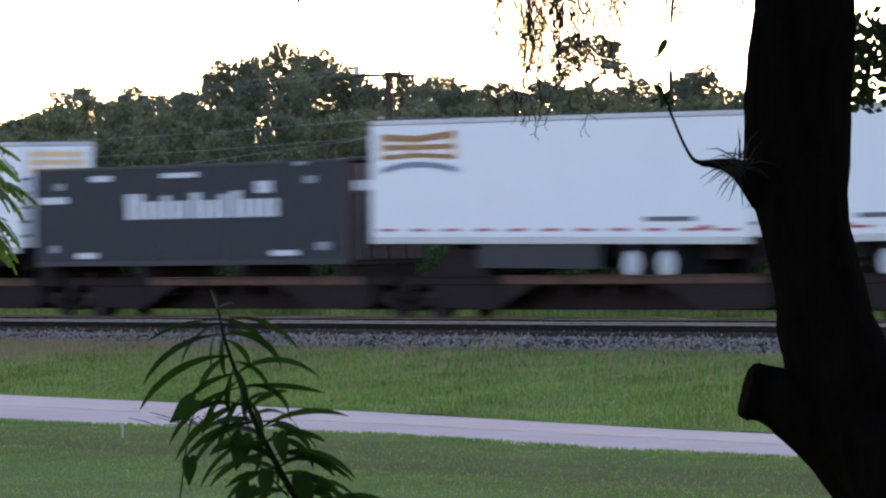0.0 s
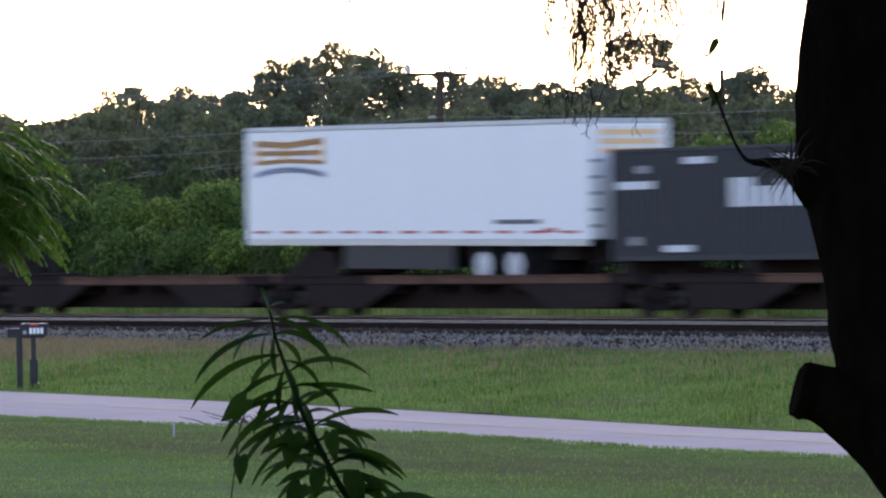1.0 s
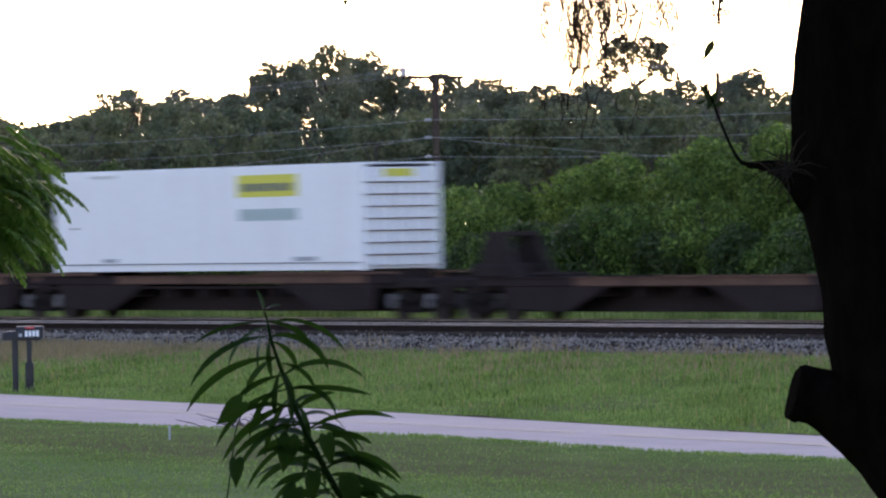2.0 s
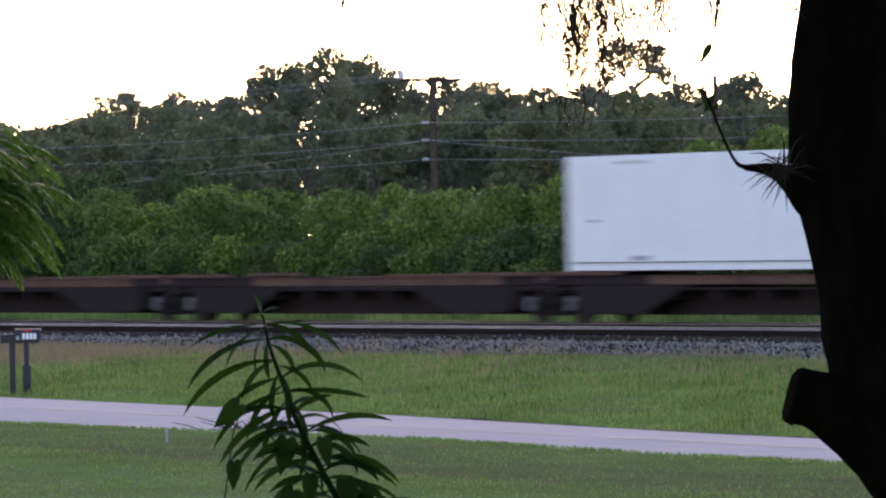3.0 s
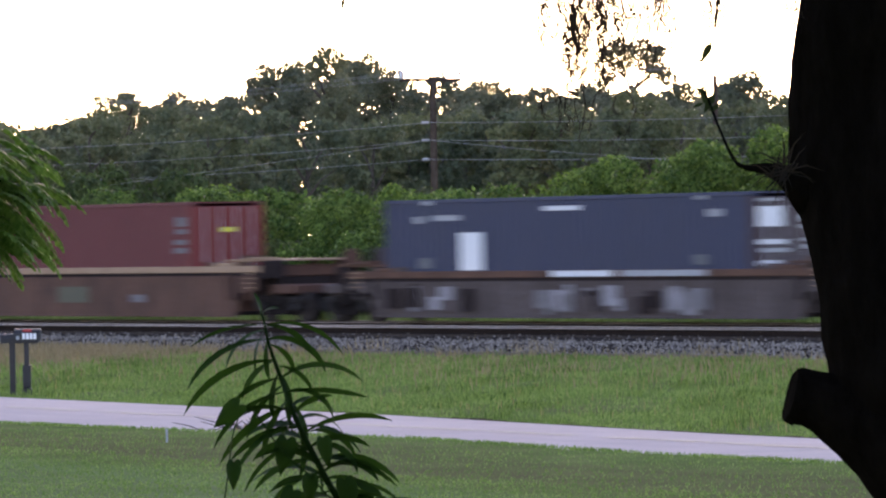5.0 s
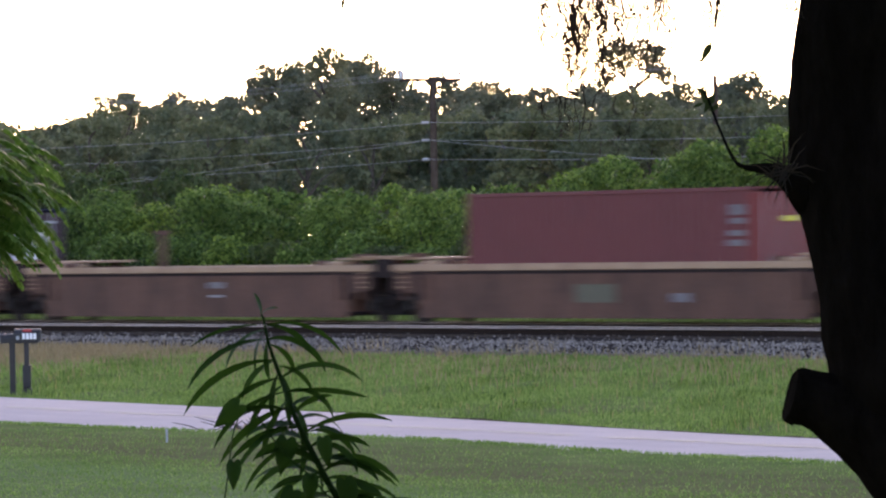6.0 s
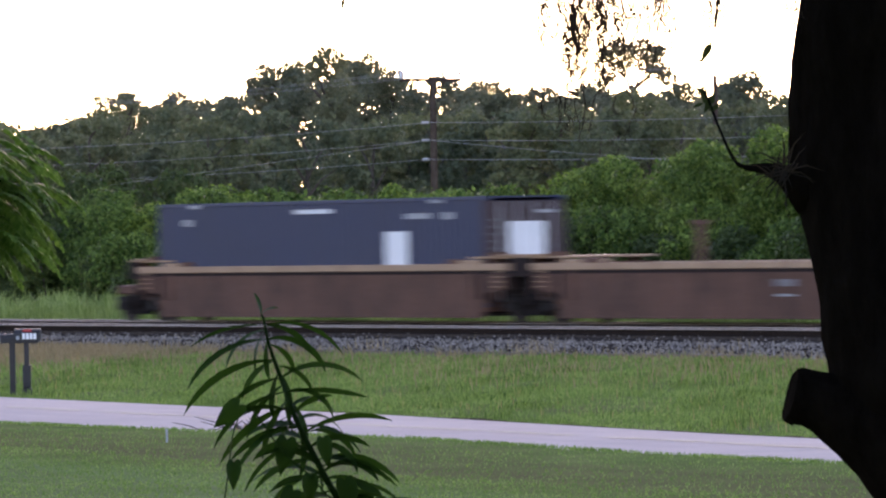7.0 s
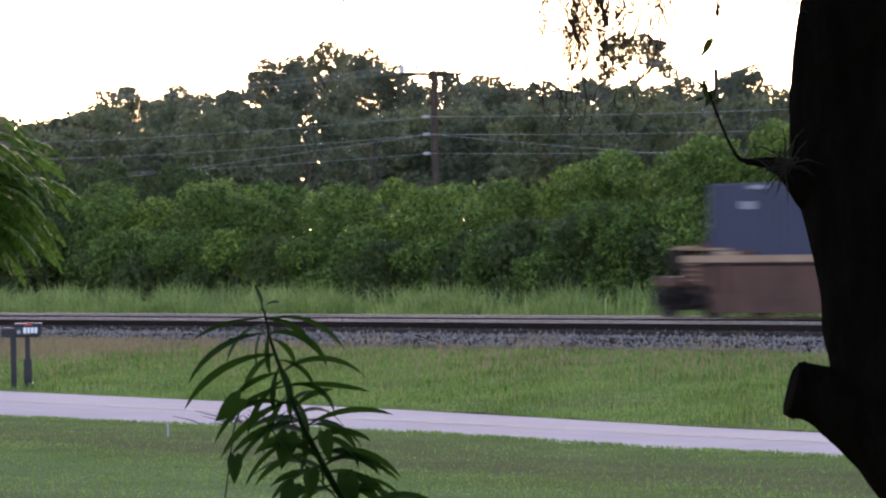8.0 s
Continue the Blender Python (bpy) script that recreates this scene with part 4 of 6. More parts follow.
def build_train():
    # articulated flat cars carrying the trailers and containers at the head of what is seen
    flats = [(17.4, 34.4), (0.4, 17.4), (-16.6, 0.4), (-33.75, -16.6), (-49.8, -33.75)]
    for i, (l, r) in enumerate(flats):
        car, h = flat_car(l, r, end_left=(i == 4), own_right=(i == 0), hitch=i not in (1, 3),
                          label="empty rusty articulated flat car unit" if i == 4 else "")
        if i == 1:
            raised_stand(car, -8.1 + 1.9)
        if i == 3:
            raised_stand(car, -8.1 + 1.1)
        if i == 4:                                              # stand raised at the end of the car
            bm = bmesh.new()
            box(bm, -h - 0.95, -h + 0.5, -0.75, 0.75, 1.08, 1.5, bevel=0.08)
            for yy in (-0.55, 0.55):
                v = [bm.verts.new((-h + xx, yy + dy, zz)) for dy in (-0.09, 0.09) for xx, zz in ((-0.75, 1.2), (-0.5, 2.1), (-0.35, 2.32), (0.25, 2.34), (0.5, 1.95), (1.1, 1.1))]
                for q in ((0, 1, 2, 3, 4, 5), (11, 10, 9, 8, 7, 6), (0, 6, 7, 1), (1, 7, 8, 2), (2, 8, 9, 3), (3, 9, 10, 4), (4, 10, 11, 5), (5, 11, 6, 0)):
                    bm.faces.new([v[i_] for i_ in q])
            box(bm, -h - 0.4, -h + 0.35, -0.6, 0.6, 2.2, 2.34, bevel=0.03)
            part("end_stand", bm, FLAT_DARK, car, "dark steel stand at the end of the car")
    for i, (l, r) in enumerate([(-72.2, -53.0), (-90.5, -72.2), (-107.4, -90.5)]):
        car, h = flat_car(l, r, own_right=(i == 0), end_left=(i == 2), label="" if i == 0 else "empty rusty articulated flat car unit")
        if i == 2:
            bm = bmesh.new()
            cyl(bm, (-h - 0.6, 0.5, 1.75), "x", 0.28, 0.05, 16)
            box(bm, -h - 0.64, -h - 0.56, 0.42, 0.58, 1.0, 1.8)
            box(bm, -h - 0.9, -h - 0.2, -0.9, 0.7, 1.75, 1.79)
            part("brake_stand", bm, FLAT_DARK, car)
    semi_trailer(25.1, True, "white box semi-trailer with orange markings riding a flat car")
    semi_trailer(7.0, False, "white box semi-trailer with orange bands and dark skirt")
    semi_trailer(-27.3, False, "white box semi-trailer with orange bands and dark skirt")
    # dark grey domestic container with white lettering reduced to bars
    c, h = container(-10.2, 16.15, 2.59, 1.44, 4.32, GREY_DARK, NAVY_END, "dark grey corrugated container with white side markings on a flat car")
    for x in (-7.6, -2.5, 2.5, 7.6):
        part("locking_pedestal", boxed(x - 0.2, x + 0.2, -1.25, 1.25, 0.92, 1.45, bevel=0.03), FLAT_DARK, c)
    for x0, x1, za, zb, mt in ((-5.0, -3.9, 3.89, 4.06, DECAL), (-1.2, 0.65, 3.94, 4.08, DECAL), (-7.85, -6.3, 3.28, 3.48, DECAL), (-6.95, -6.5, 3.68, 3.87, DECAL_DIM),
                               (-7.25, -6.85, 1.86, 2.07, DECAL_DIM), (-5.85, -4.7, 1.68, 1.85, DECAL), (4.3, 5.6, 1.71, 1.86, DECAL), (6.55, 7.1, 1.86, 2.07, DECAL_DIM),
                               (6.0, 6.5, 3.68, 3.88, DECAL_DIM), (3.6, 4.35, 3.45, 3.78, DECAL), (5.5, 6.1, 4.18, 4.27, DECAL_DIM)):
        slab(c, "marking_bar", x0, x1, za, zb, mt)
    x = -3.1
    tall = {0: 0.72, 1: 0.72, 4: 0.66, 7: 0.72, 10: 0.66, 11: 0.74}
    for i in range(16):
        ww = 0.44 if i in (0, 7, 11) else 0.36
        slab(c, "letter_bar", x, x + ww, 2.79, 2.79 + tall.get(i, 0.5), DECAL)
        x += ww + (0.10 if i not in (6, 10) else 0.22)
    end_slab(c, "marking_bar", -1.1, -0.35, 3.45, 3.72, DECAL, h - 0.02)
    # white refrigerated container with ribbed doors
    r, h = container(-63.1, 16.15, 2.59, 1.34, 4.30, WHITE_OLD, WHITE_OLD, "white container with yellow markings and ribbed rusty doors")
    part("smooth_side", boxed(-8.05, 8.05, -1.302, -1.285, 1.52, 4.20), WHITE_OLD, r)
    for x0, x1, za, zb, mt in ((1.85, 4.9, 3.42, 4.04, YELLOW), (1.95, 4.9, 2.76, 3.09, GREEN_DIM), (-5.4, -4.6, 1.62, 1.73, DECAL_DIM), (4.7, 5.8, 1.62, 1.74, DECAL_DIM),
                               (-6.0, -4.6, 4.07, 4.16, ALU), (-7.05, -6.8, 2.60, 2.66, FLAT_RUST), (-7.9, 7.9, 1.55, 1.585, DARK_MARK)):
        slab(r, "marking_bar", x0, x1, za, zb, mt, y=-1.302)
    for i in range(9):
        slab(r, "letter_bar", 2.1 + i * 0.29, 2.3 + i * 0.29, 3.58, 3.80, DARK_MARK, y=-1.316)
    for k in range(7):
        end_slab(r, "door_rib", -1.18, 1.12, 1.75 + k * 0.33, 1.785 + k * 0.33, FLAT_RUST, h - 0.02, 0.05, "rusty horizontal door rib")
    end_slab(r, "marking_bar", -0.55, 0.45, 3.90, 4.12, YELLOW, h - 0.02)
    for x in (-7.6, 7.6):
        part("locking_pedestal", boxed(x - 0.2, x + 0.2, -1.25, 1.25, 0.92, 1.36, bevel=0.03), FLAT_DARK, r)
    # well cars
    grey, h = well_car(-133.0, -111.1, 1.38, WELL_GREY, FLAT_RUST, "grimy grey well car with paint stains on its side", own_right=True, end_left=True, end_right=True)
    rnd = random.Random(8)
    for i in range(34):                                        # sprayed and flaking old paint, thickest behind the middle
        x0 = rnd.uniform(-1.9, 4.6) if i < 20 else rnd.uniform(-7.8, -5.6) if i < 27 else rnd.uniform(-8.6, 7.6)
        zz = rnd.uniform(0.22, 0.5)
        slab(grey, "paint_patch", x0, x0 + rnd.uniform(0.2, 0.75), zz, zz + rnd.uniform(0.3, 0.62), rnd.choice((PATCH_PALE, PATCH, PATCH_PALE, WELL_GREY, FLAT_DARK)) if i < 27 else rnd.choice((PATCH, FLAT_DARK)), y=-1.41 - 0.002 * i)
    slab(grey, "chord_patch", -1.0, 1.6, 1.22, 1.37, DECAL, y=-1.436)
    slab(grey, "chord_patch", 2.0, 5.5, 1.22, 1.37, DECAL_DIM, y=-1.436)
    w2, h = well_car(-156.45, -136.4, 1.57, WELL_BROWN, WELL_CHORD, "brown articulated well car unit with tan top chord", own_right=True, end_right=True)
    slab(w2, "marking_bar", 2.75, 3.5, 0.56, 0.78, PATCH, y=-1.40)
    slab(w2, "green_patch", -1.3, 0.4, 0.55, 1.02, plain("faded_green_patch", (0.10, 0.105, 0.07), (0.14, 0.12, 0.085), 0.8), y=-1.40)
    w3, h = well_car(-175.8, -156.45, 1.57, WELL_BROWN, WELL_CHORD, "empty brown articulated well car unit with tan top chord")
    slab(w3, "marking_bar", 0.95, 1.75, 0.95, 1.12, PATCH, y=-1.40)
    slab(w3, "marking_bar", 1.05, 1.65, 0.70, 0.76, DECAL_DIM, y=-1.40)
    bm = bmesh.new()
    box(bm, -4.50, -4.20, 0.4, 0.5, 1.5, 2.60, bevel=0.02)
    box(bm, -4.70, -4.00, 0.42, 0.48, 2.50, 2.62)
    part("folded_guide", bm, WELL_BROWN, w3)
    w4, h = well_car(-195.1, -175.8, 1.57, WELL_BROWN, WELL_CHORD, "brown last well car unit of the train with tan chord", end_left=True)
    # their loads
    b1, h = container(-122.8, 15.95, 2.59, 0.40, 3.30, NAVY, NAVY_END, "navy blue corrugated container with a white placard in a well car")
    for x0, x1, za, zb, mt in ((-4.5, -3.5, 1.40, 2.40, PLACARD), (-6.6, -6.2, 2.66, 2.85, DECAL_DIM), (-5.75, -4.5, 2.72, 2.87, DECAL_DIM), (-0.7, 0.85, 2.93, 3.05, DECAL),
                               (6.2, 6.75, 2.69, 2.88, DECAL_DIM), (-6.2, -5.8, 3.14, 3.25, DECAL_DIM), (5.75, 6.1, 3.12, 3.22, DECAL_DIM), (-6.4, -5.85, 1.46, 1.74, DARK_MARK), (5.6, 6.1, 1.5, 1.75, DARK_MARK)):
        slab(b1, "marking_bar", x0, x1, za, zb, mt)
    for y0, y1, za, zb, mt in ((-1.1, -0.35, 2.42, 2.92, PLACARD), (-1.1, -0.2, 1.98, 2.10, DECAL), (-1.05, -0.1, 1.78, 1.88, DECAL_DIM), (-1.1, -0.45, 1.45, 1.58, DECAL), (-1.1, -0.45, 3.05, 3.12, DECAL_DIM),
                               (0.25, 1.1, 2.55, 2.70, DECAL), (0.2, 1.1, 2.36, 2.46, DECAL_DIM), (0.25, 1.1, 1.85, 1.96, DECAL_DIM), (0.5, 1.1, 3.02, 3.08, DECAL), (0.2, 1.1, 2.05, 2.12, DECAL_DIM)):
        end_slab(b1, "marking_bar", y0, y1, za, zb, mt, h - 0.02)
    rd, h = container(-146.65, 12.1, 2.44, 0.40, 3.42, MAROON, RED, "faded maroon container with bright red doors in a well car")
    for x0, x1, za, zb in ((5.2, 5.75, 2.72, 2.98), (5.2, 5.75, 2.50, 2.64), (5.1, 5.75, 2.20, 2.34), (5.1, 5.75, 1.95, 2.1)):
        slab(rd, "marking_bar", x0, x1, za, zb, PATCH, y=-1.22)
    end_slab(rd, "marking_bar", -0.25, 0.3, 2.55, 2.68, YELLOW, h - 0.02)
    b3, h = container(-185.5, 16.15, 2.59, 0.42, 3.36, NAVY, NAVY_END, "navy blue corrugated container with white side and end placards")
    for x0, x1, za, zb, mt in ((3.4, 4.45, 1.45, 2.46, PLACARD), (-6.75, -6.3, 2.71, 2.90, DECAL_DIM), (-6.4, -5.9, 3.2, 3.3, DECAL_DIM), (-1.0, 0.8, 2.99, 3.11, DECAL), (4.35, 5.5, 2.79, 2.94, DECAL_DIM),
                               (6.1, 6.55, 2.76, 2.95, DECAL_DIM), (5.5, 6.05, 3.2, 3.29, DECAL_DIM)):
        slab(b3, "marking_bar", x0, x1, za, zb, mt)
    end_slab(b3, "placard", -0.55, 0.62, 1.75, 2.68, PLACARD, h - 0.02)
    for k in range(6):
        end_slab(b3, "marking_bar", -1.15, -0.75, 1.75 + k * 0.19, 1.80 + k * 0.19, BEARING, h - 0.02)
    end_slab(b3, "marking_bar", 0.4, 1.0, 2.9, 2.98, DECAL_DIM, h - 0.02)


build_train()

# ---------------------------------------------------------------- foliage helpers
def leaf_quads(points, normals, size, rng, slim=0.55):
    """Diamond leaves at points, facing normals, as an (n, 4, 3) array."""
    n = len(points)
    nrm = normals / (np.linalg.norm(normals, axis=1, keepdims=True) + 1e-9)
    rnd = rng.normal(size=(n, 3))
    a = np.cross(nrm, rnd)
    a /= np.linalg.norm(a, axis=1, keepdims=True) + 1e-9
    b = np.cross(nrm, a)
    s = (size * rng.uniform(0.6, 1.3, n))[:, None]
    return np.stack([points - a * s, points + b * s * slim, points + a * s, points - b * s * slim], 1)


def lump_leaves(lumps, per_area, size, rng, jitter=0.55, squash=0.8, under=-0.65, core=0, lift=0.0):
    """Leaves on and just inside the skins of round lumps (x, y, z, r); those buried in a neighbour are left out."""
    out = []
    allc = np.array([q[:3] for q in lumps])
    allr = np.array([q[3] for q in lumps])
    for i, (x, y, z, r) in enumerate(lumps):
        n = max(12, int(per_area * 4 * math.pi * r * r))
        d = rng.normal(size=(n, 3))
        d /= np.linalg.norm(d, axis=1, keepdims=True)
        d = d[d[:, 2] > under]
        rr = r * (1.12 - 0.5 * rng.random(len(d)) ** 1.6) * (1 + 0.16 * np.sin(d[:, 0] * 5 + x * 3) * np.cos(d[:, 1] * 4 + y + d[:, 2] * 5))
        rr = np.where(rng.random(len(d)) < 0.14, rr * rng.uniform(1.02, 1.38, len(d)), rr)
        p = np.array([x, y, z]) + d * rr[:, None] * np.array([1, 1, squash])
        near = np.linalg.norm(allc - np.array([x, y, z]), axis=1) < allr + 1.3 * r
        near[i] = False
        near &= allr > 0.25
        if near.any():
            gap = np.linalg.norm((p[:, None, :] - allc[near][None]) / np.array([1, 1, squash]), axis=2) / allr[near][None]
            keep = gap.min(axis=1) > 0.72
            p, d = p[keep], d[keep]
        if core:                                               # larger leaf clusters deep inside
            c = rng.normal(size=(core, 3))
            c = np.array([x, y, z]) + 0.42 * r * c / np.linalg.norm(c, axis=1, keepdims=True)
            out.append(leaf_quads(c, rng.normal(size=c.shape), 0.30 * r, rng, 0.8))
        if len(p):
            out.append(leaf_quads(p, d + rng.normal(size=d.shape) * jitter + np.array([0, 0, lift]), size, rng))
    return np.concatenate(out)


def grow_tree(x, y, height, spread, seed, name="tree", leaf=0.105, dens=62, mat=None, bark=None, low=0.2, label="", lumps_n=46, lean=0.0, group="trees behind the railway", open_crown=False, widen=1.35):
    """Tapered trunk, limbs towards lumps of leaves, uneven crown with gaps."""
    rng = np.random.default_rng(seed)
    g = ground_z(x, y)
    spread *= widen
    tree = empty(name, Matrix.Translation((x, y, g)), label=label, category="tree", group=group)
    lumps = []
    for i in range(lumps_n):
        u = (i + 0.5) / lumps_n
        wide = math.sqrt(max(0.04, 1 - ((u - 0.42) / 0.62) ** 2)) if not open_crown else 0.35 + 0.65 * u
        rad = spread * 0.5 * wide * rng.random() ** 0.4
        th = rng.uniform(0, 2 * math.pi)
        r = rng.uniform(0.28, 0.62)
        lumps.append((rad * math.cos(th) + lean * u, rad * math.sin(th) * 0.8, height * (low + (1 - low) * u) - r * 0.55, r))
    sub = []
    for (a, b, c, r) in lumps:
        for k in range(3):
            d = rng.normal(size=3)
            d /= np.linalg.norm(d)
            q = r * rng.uniform(0.3, 0.6)
            sub.append((a + d[0] * r * 1.15, b + d[1] * r * 1.15, min(c + d[2] * r, height - q * 0.4), q))
    quads("crown", lump_leaves(lumps + sub, dens, leaf, rng, jitter=1.1, core=4, lift=0.35), mat or LEAF_TREE, tree, "uneven crown of small dull green leaves")
    items = []
    top = height * 0.8
    line = spline([(0, 0, -0.3, 0.03 * height * 0.75), (0.1 * rng.normal(), 0, height * 0.3, 0.018 * height), (lean * 0.5, 0.1, height * 0.6, 0.011 * height), (lean, 0, top, 0.03)], 4)
    items.append(tube_data([q[:3] for q in line], [max(0.02, q[3]) for q in line], 8))
    for (a, b, c, r) in lumps[:: 1 if open_crown else 3]:
        z0 = max(height * 0.15, c - rng.uniform(0.8, 1.8))
        mid = (a * 0.45 + rng.normal() * 0.12, b * 0.45, (z0 + c) / 2 + 0.1)
        f = z0 / height
        ln = spline([(lean * f, 0, z0, 0.008 * height), (*mid, 0.005 * height), (a, b, c, 0.012)], 3)
        items.append(tube_data([q[:3] for q in ln], [q[3] for q in ln], 5))
    v, f = join_data(items)
    raw("trunk", v, f, bark or BARK_FAR, tree, "grey-brown trunk and limbs")
    return tree


def grow_bush(x, y, height, spread, seed, mat, label, leaf=0.085, dens=74, group="bushes along the railway"):
    rng = np.random.default_rng(seed)
    g = ground_z(x, y)
    bush = empty("bush", Matrix.Translation((x, y, g)), label=label, category="bush", group=group)
    lumps = []
    n = int(5 + height * 2.4)
    for i in range(n):
        u = (i + 0.4) / n
        r = rng.uniform(0.45, 0.85) * (0.65 + 0.1 * spread)
        rad = spread * 0.52 * (1 - 0.62 * u ** 1.6) * math.sqrt(rng.random())
        th = rng.uniform(0, 2 * math.pi)
        lumps.append((rad * math.cos(th), rad * math.sin(th), min(height * (0.1 + 0.9 * u), height - r * 0.75), r))
    sub = []
    for a, b, c, r in lumps:
        for k in range(3):
            d = rng.normal(size=3)
            d /= np.linalg.norm(d)
            q = r * rng.uniform(0.3, 0.55)
            sub.append((a + d[0] * r * 0.9, b + d[1] * r * 0.9, max(0.2, min(c + abs(d[2]) * r * 0.7, height + 0.15 - q * 0.6)), q))
    quads("crown", lump_leaves(lumps + sub, dens, leaf, rng, jitter=0.8, lift=0.45), mat, bush)
    items = []
    for i in range(5):
        a, b, c, r = lumps[(i * 3) % len(lumps)]
        ln = spline([(0.2 * math.cos(i), 0.2 * math.sin(i), -0.2, 0.05), (a * 0.4, b * 0.4, c * 0.5, 0.035), (a, b, c, 0.015)], 3)
        items.append(tube_data([q[:3] for q in ln], [q[3] for q in ln], 5))
    v, f = join_data(items)
    raw("woody_base", v, f, BARK_FAR, bush)
    return bush


def blades(name, places, height, width, mat, rng, label, category="grass", bend=0.5):
    """Curved grass blades, two faces each, at (x, y, z) places."""
    n = len(places)
    p = np.asarray(places)
    th = rng.uniform(0, 2 * math.pi, n)
    side = np.stack([np.cos(th), np.sin(th), np.zeros(n)], 1)
    out_ = np.stack([-np.sin(th), np.cos(th), np.zeros(n)], 1) * np.where(rng.random(n) < 0.5, 1, -1)[:, None]
    h = (height * rng.uniform(0.45, 1.25, n))[:, None]
    w = (width * rng.uniform(0.6, 1.3, n))[:, None]
    k = (bend * rng.uniform(0.2, 1.2, n))[:, None]
    up = np.array([[0, 0, 1.0]])
    m1 = p + up * h * 0.55 + out_ * h * k * 0.25
    tip = p + up * h * (1 - 0.3 * k) + out_ * h * k * 0.8
    lower = np.stack([p - side * w, p + side * w, m1 + side * w * 0.8, m1 - side * w * 0.8], 1)
    upper = np.stack([m1 - side * w * 0.8, m1 + side * w * 0.8, tip + side * w * 0.1, tip - side * w * 0.1], 1)
    ob = quads(name, np.concatenate([lower, upper]), mat)
    return tagged(ob, label, category, kind="stuff")


def sight(x, y, d):
    """A place d metres ahead, by its bearing on the tripod's resting field of 1568 x 882."""
    r = radians(1.03)
    bx, by = x - 784, 441 - y
    return Vector((d / FOCAL * (bx * math.cos(r) + by * math.sin(r)), d, EYE + d / FOCAL * (by * math.cos(r) - bx * math.sin(r) - 28)))


# ---------------------------------------------------------------- grass
def build_grass():
    rng = np.random.default_rng(11)

    def ripple(a, n, k, s):
        """Soft patchiness between -1 and 1."""
        return (np.sin(a * k + s) * np.cos(n * k * 1.3 - s) + np.sin(a * k * 2.3 + n * k * 1.7 + s * 2) * 0.6 + np.sin(a * k * 5.1 - n * k * 4.3 + s) * 0.3) / 1.9

    def step(e0, e1, v):
        u = np.clip((v - e0) / (e1 - e0), 0, 1)
        return u * u * (3 - 2 * u)

    def field(count, a0, a1, n0, n1, keep):
        got, have = [], 0
        while have < count:
            a, n = rng.uniform(a0, a1, 60000), rng.uniform(n0, n1, 60000)
            x, y = TX * a + NX * n, TY * a + NY * n
            q = x * RY - (y - 94.0) * RX
            q = np.where(q > -2.0, q - far_edge(x * RX + (y - 94.0) * RY), q)
            ok = (np.abs(x) < 0.098 * y) & (rng.random(60000) < keep(q, n, a))
            got.append(np.stack([x[ok], y[ok]], 1))
            have += int(ok.sum())
        return [(x, y, ground_z(x, y) - 0.01) for x, y in np.concatenate(got)[:count].tolist()]

    bank = field(92000, -178, -50, 44, 76.7, lambda q, n, a: (q > 0.15) * (0.4 + 0.6 * (ripple(a, n, 0.35, 1.0) > -0.2)))
    blades("bank_grass", bank, 0.11, 0.010, BLADE_GREEN, rng, "rough green grass on the bank below the railway")
    dry = field(14000, -158, -84, 62, 77.0, lambda q, n, a: (q > 2) * (0.9 * step(60.0, 75, n) * (0.05 + 0.95 * step(-112, -130, a)) * (0.25 + 0.75 * (ripple(a, n, 0.7, 4.0) > -0.1)) + 0.015 * step(75.0, 77, n)))
    blades("dry_grass", dry, 0.30, 0.010, BLADE_DRY, rng, "tall dry brown grass along the ballast", bend=0.45)
    seed = field(1100, -170, -60, 46, 77.8, lambda q, n, a: (q > 0.8) * (0.25 + 0.75 * (ripple(a, n, 0.5, 7.0) > 0.15)))
    blades("seed_stalks", seed, 0.24, 0.006, BLADE_DRY, rng, "thin brown seed stalks standing in the bank grass", bend=0.3)
    dark = field(9000, -170, -50, 44, 77.0, lambda q, n, a: (q > 0.4) * 1.0 * (ripple(a, n, 0.8, 2.6) > 0.35))
    blades("weed_tufts", dark, 0.19, 0.013, LEAF_BUSH, rng, "darker green weed tufts in the bank grass", bend=0.7)
    verge = field(16000, -140, -45, 30, 60, lambda q, n, a: 1.0 * (((q > -ROAD_W - 1.3) & (q < -ROAD_W + 0.12)) | ((q > -0.05) & (q < 0.5))) * (0.3 + 0.7 * (ripple(a, n, 1.1, 3.0) > 0)))
    blades("verge_grass", verge, 0.06, 0.010, BLADE_GREEN, rng, "ragged green grass along the road edges")
    lawn = field(52000, -110, -38, 22, 46, lambda q, n, a: 1.0 * (q < -ROAD_W - 0.3) * (0.35 + 0.65 * (q < -ROAD_W - 6.5)))
    blades("lawn_grass", lawn, 0.05, 0.009, BLADE_GREEN, rng, "short mown green lawn blades", bend=0.8)
    tall = field(34000, -185, -95, 90.2, 96.5, lambda q, n, a: 0.25 + 0.75 * (ripple(a, n, 0.9, 5.0) > -0.1))
    high = [q for q in tall if noise.noise((q[0] * 0.9, q[1] * 0.5, 21)) > 0.05]
    lowg = [q for q in tall if noise.noise((q[0] * 0.9, q[1] * 0.5, 21)) <= 0.05]
    blades("tall_grass", high, 1.12, 0.019, BLADE_TALL, rng, "tall lush green grass clumps behind the tracks", bend=1.0)
    blades("tall_grass", lowg, 0.58, 0.017, BLADE_TALL, rng, "knee-high lush green grass behind the tracks", bend=0.9)
    weeds = field(1100, -185, -84, 77.2, 83.0, lambda q, n, a: 1.0 * (ripple(a, n, 0.8, 2.0) > 0.3))
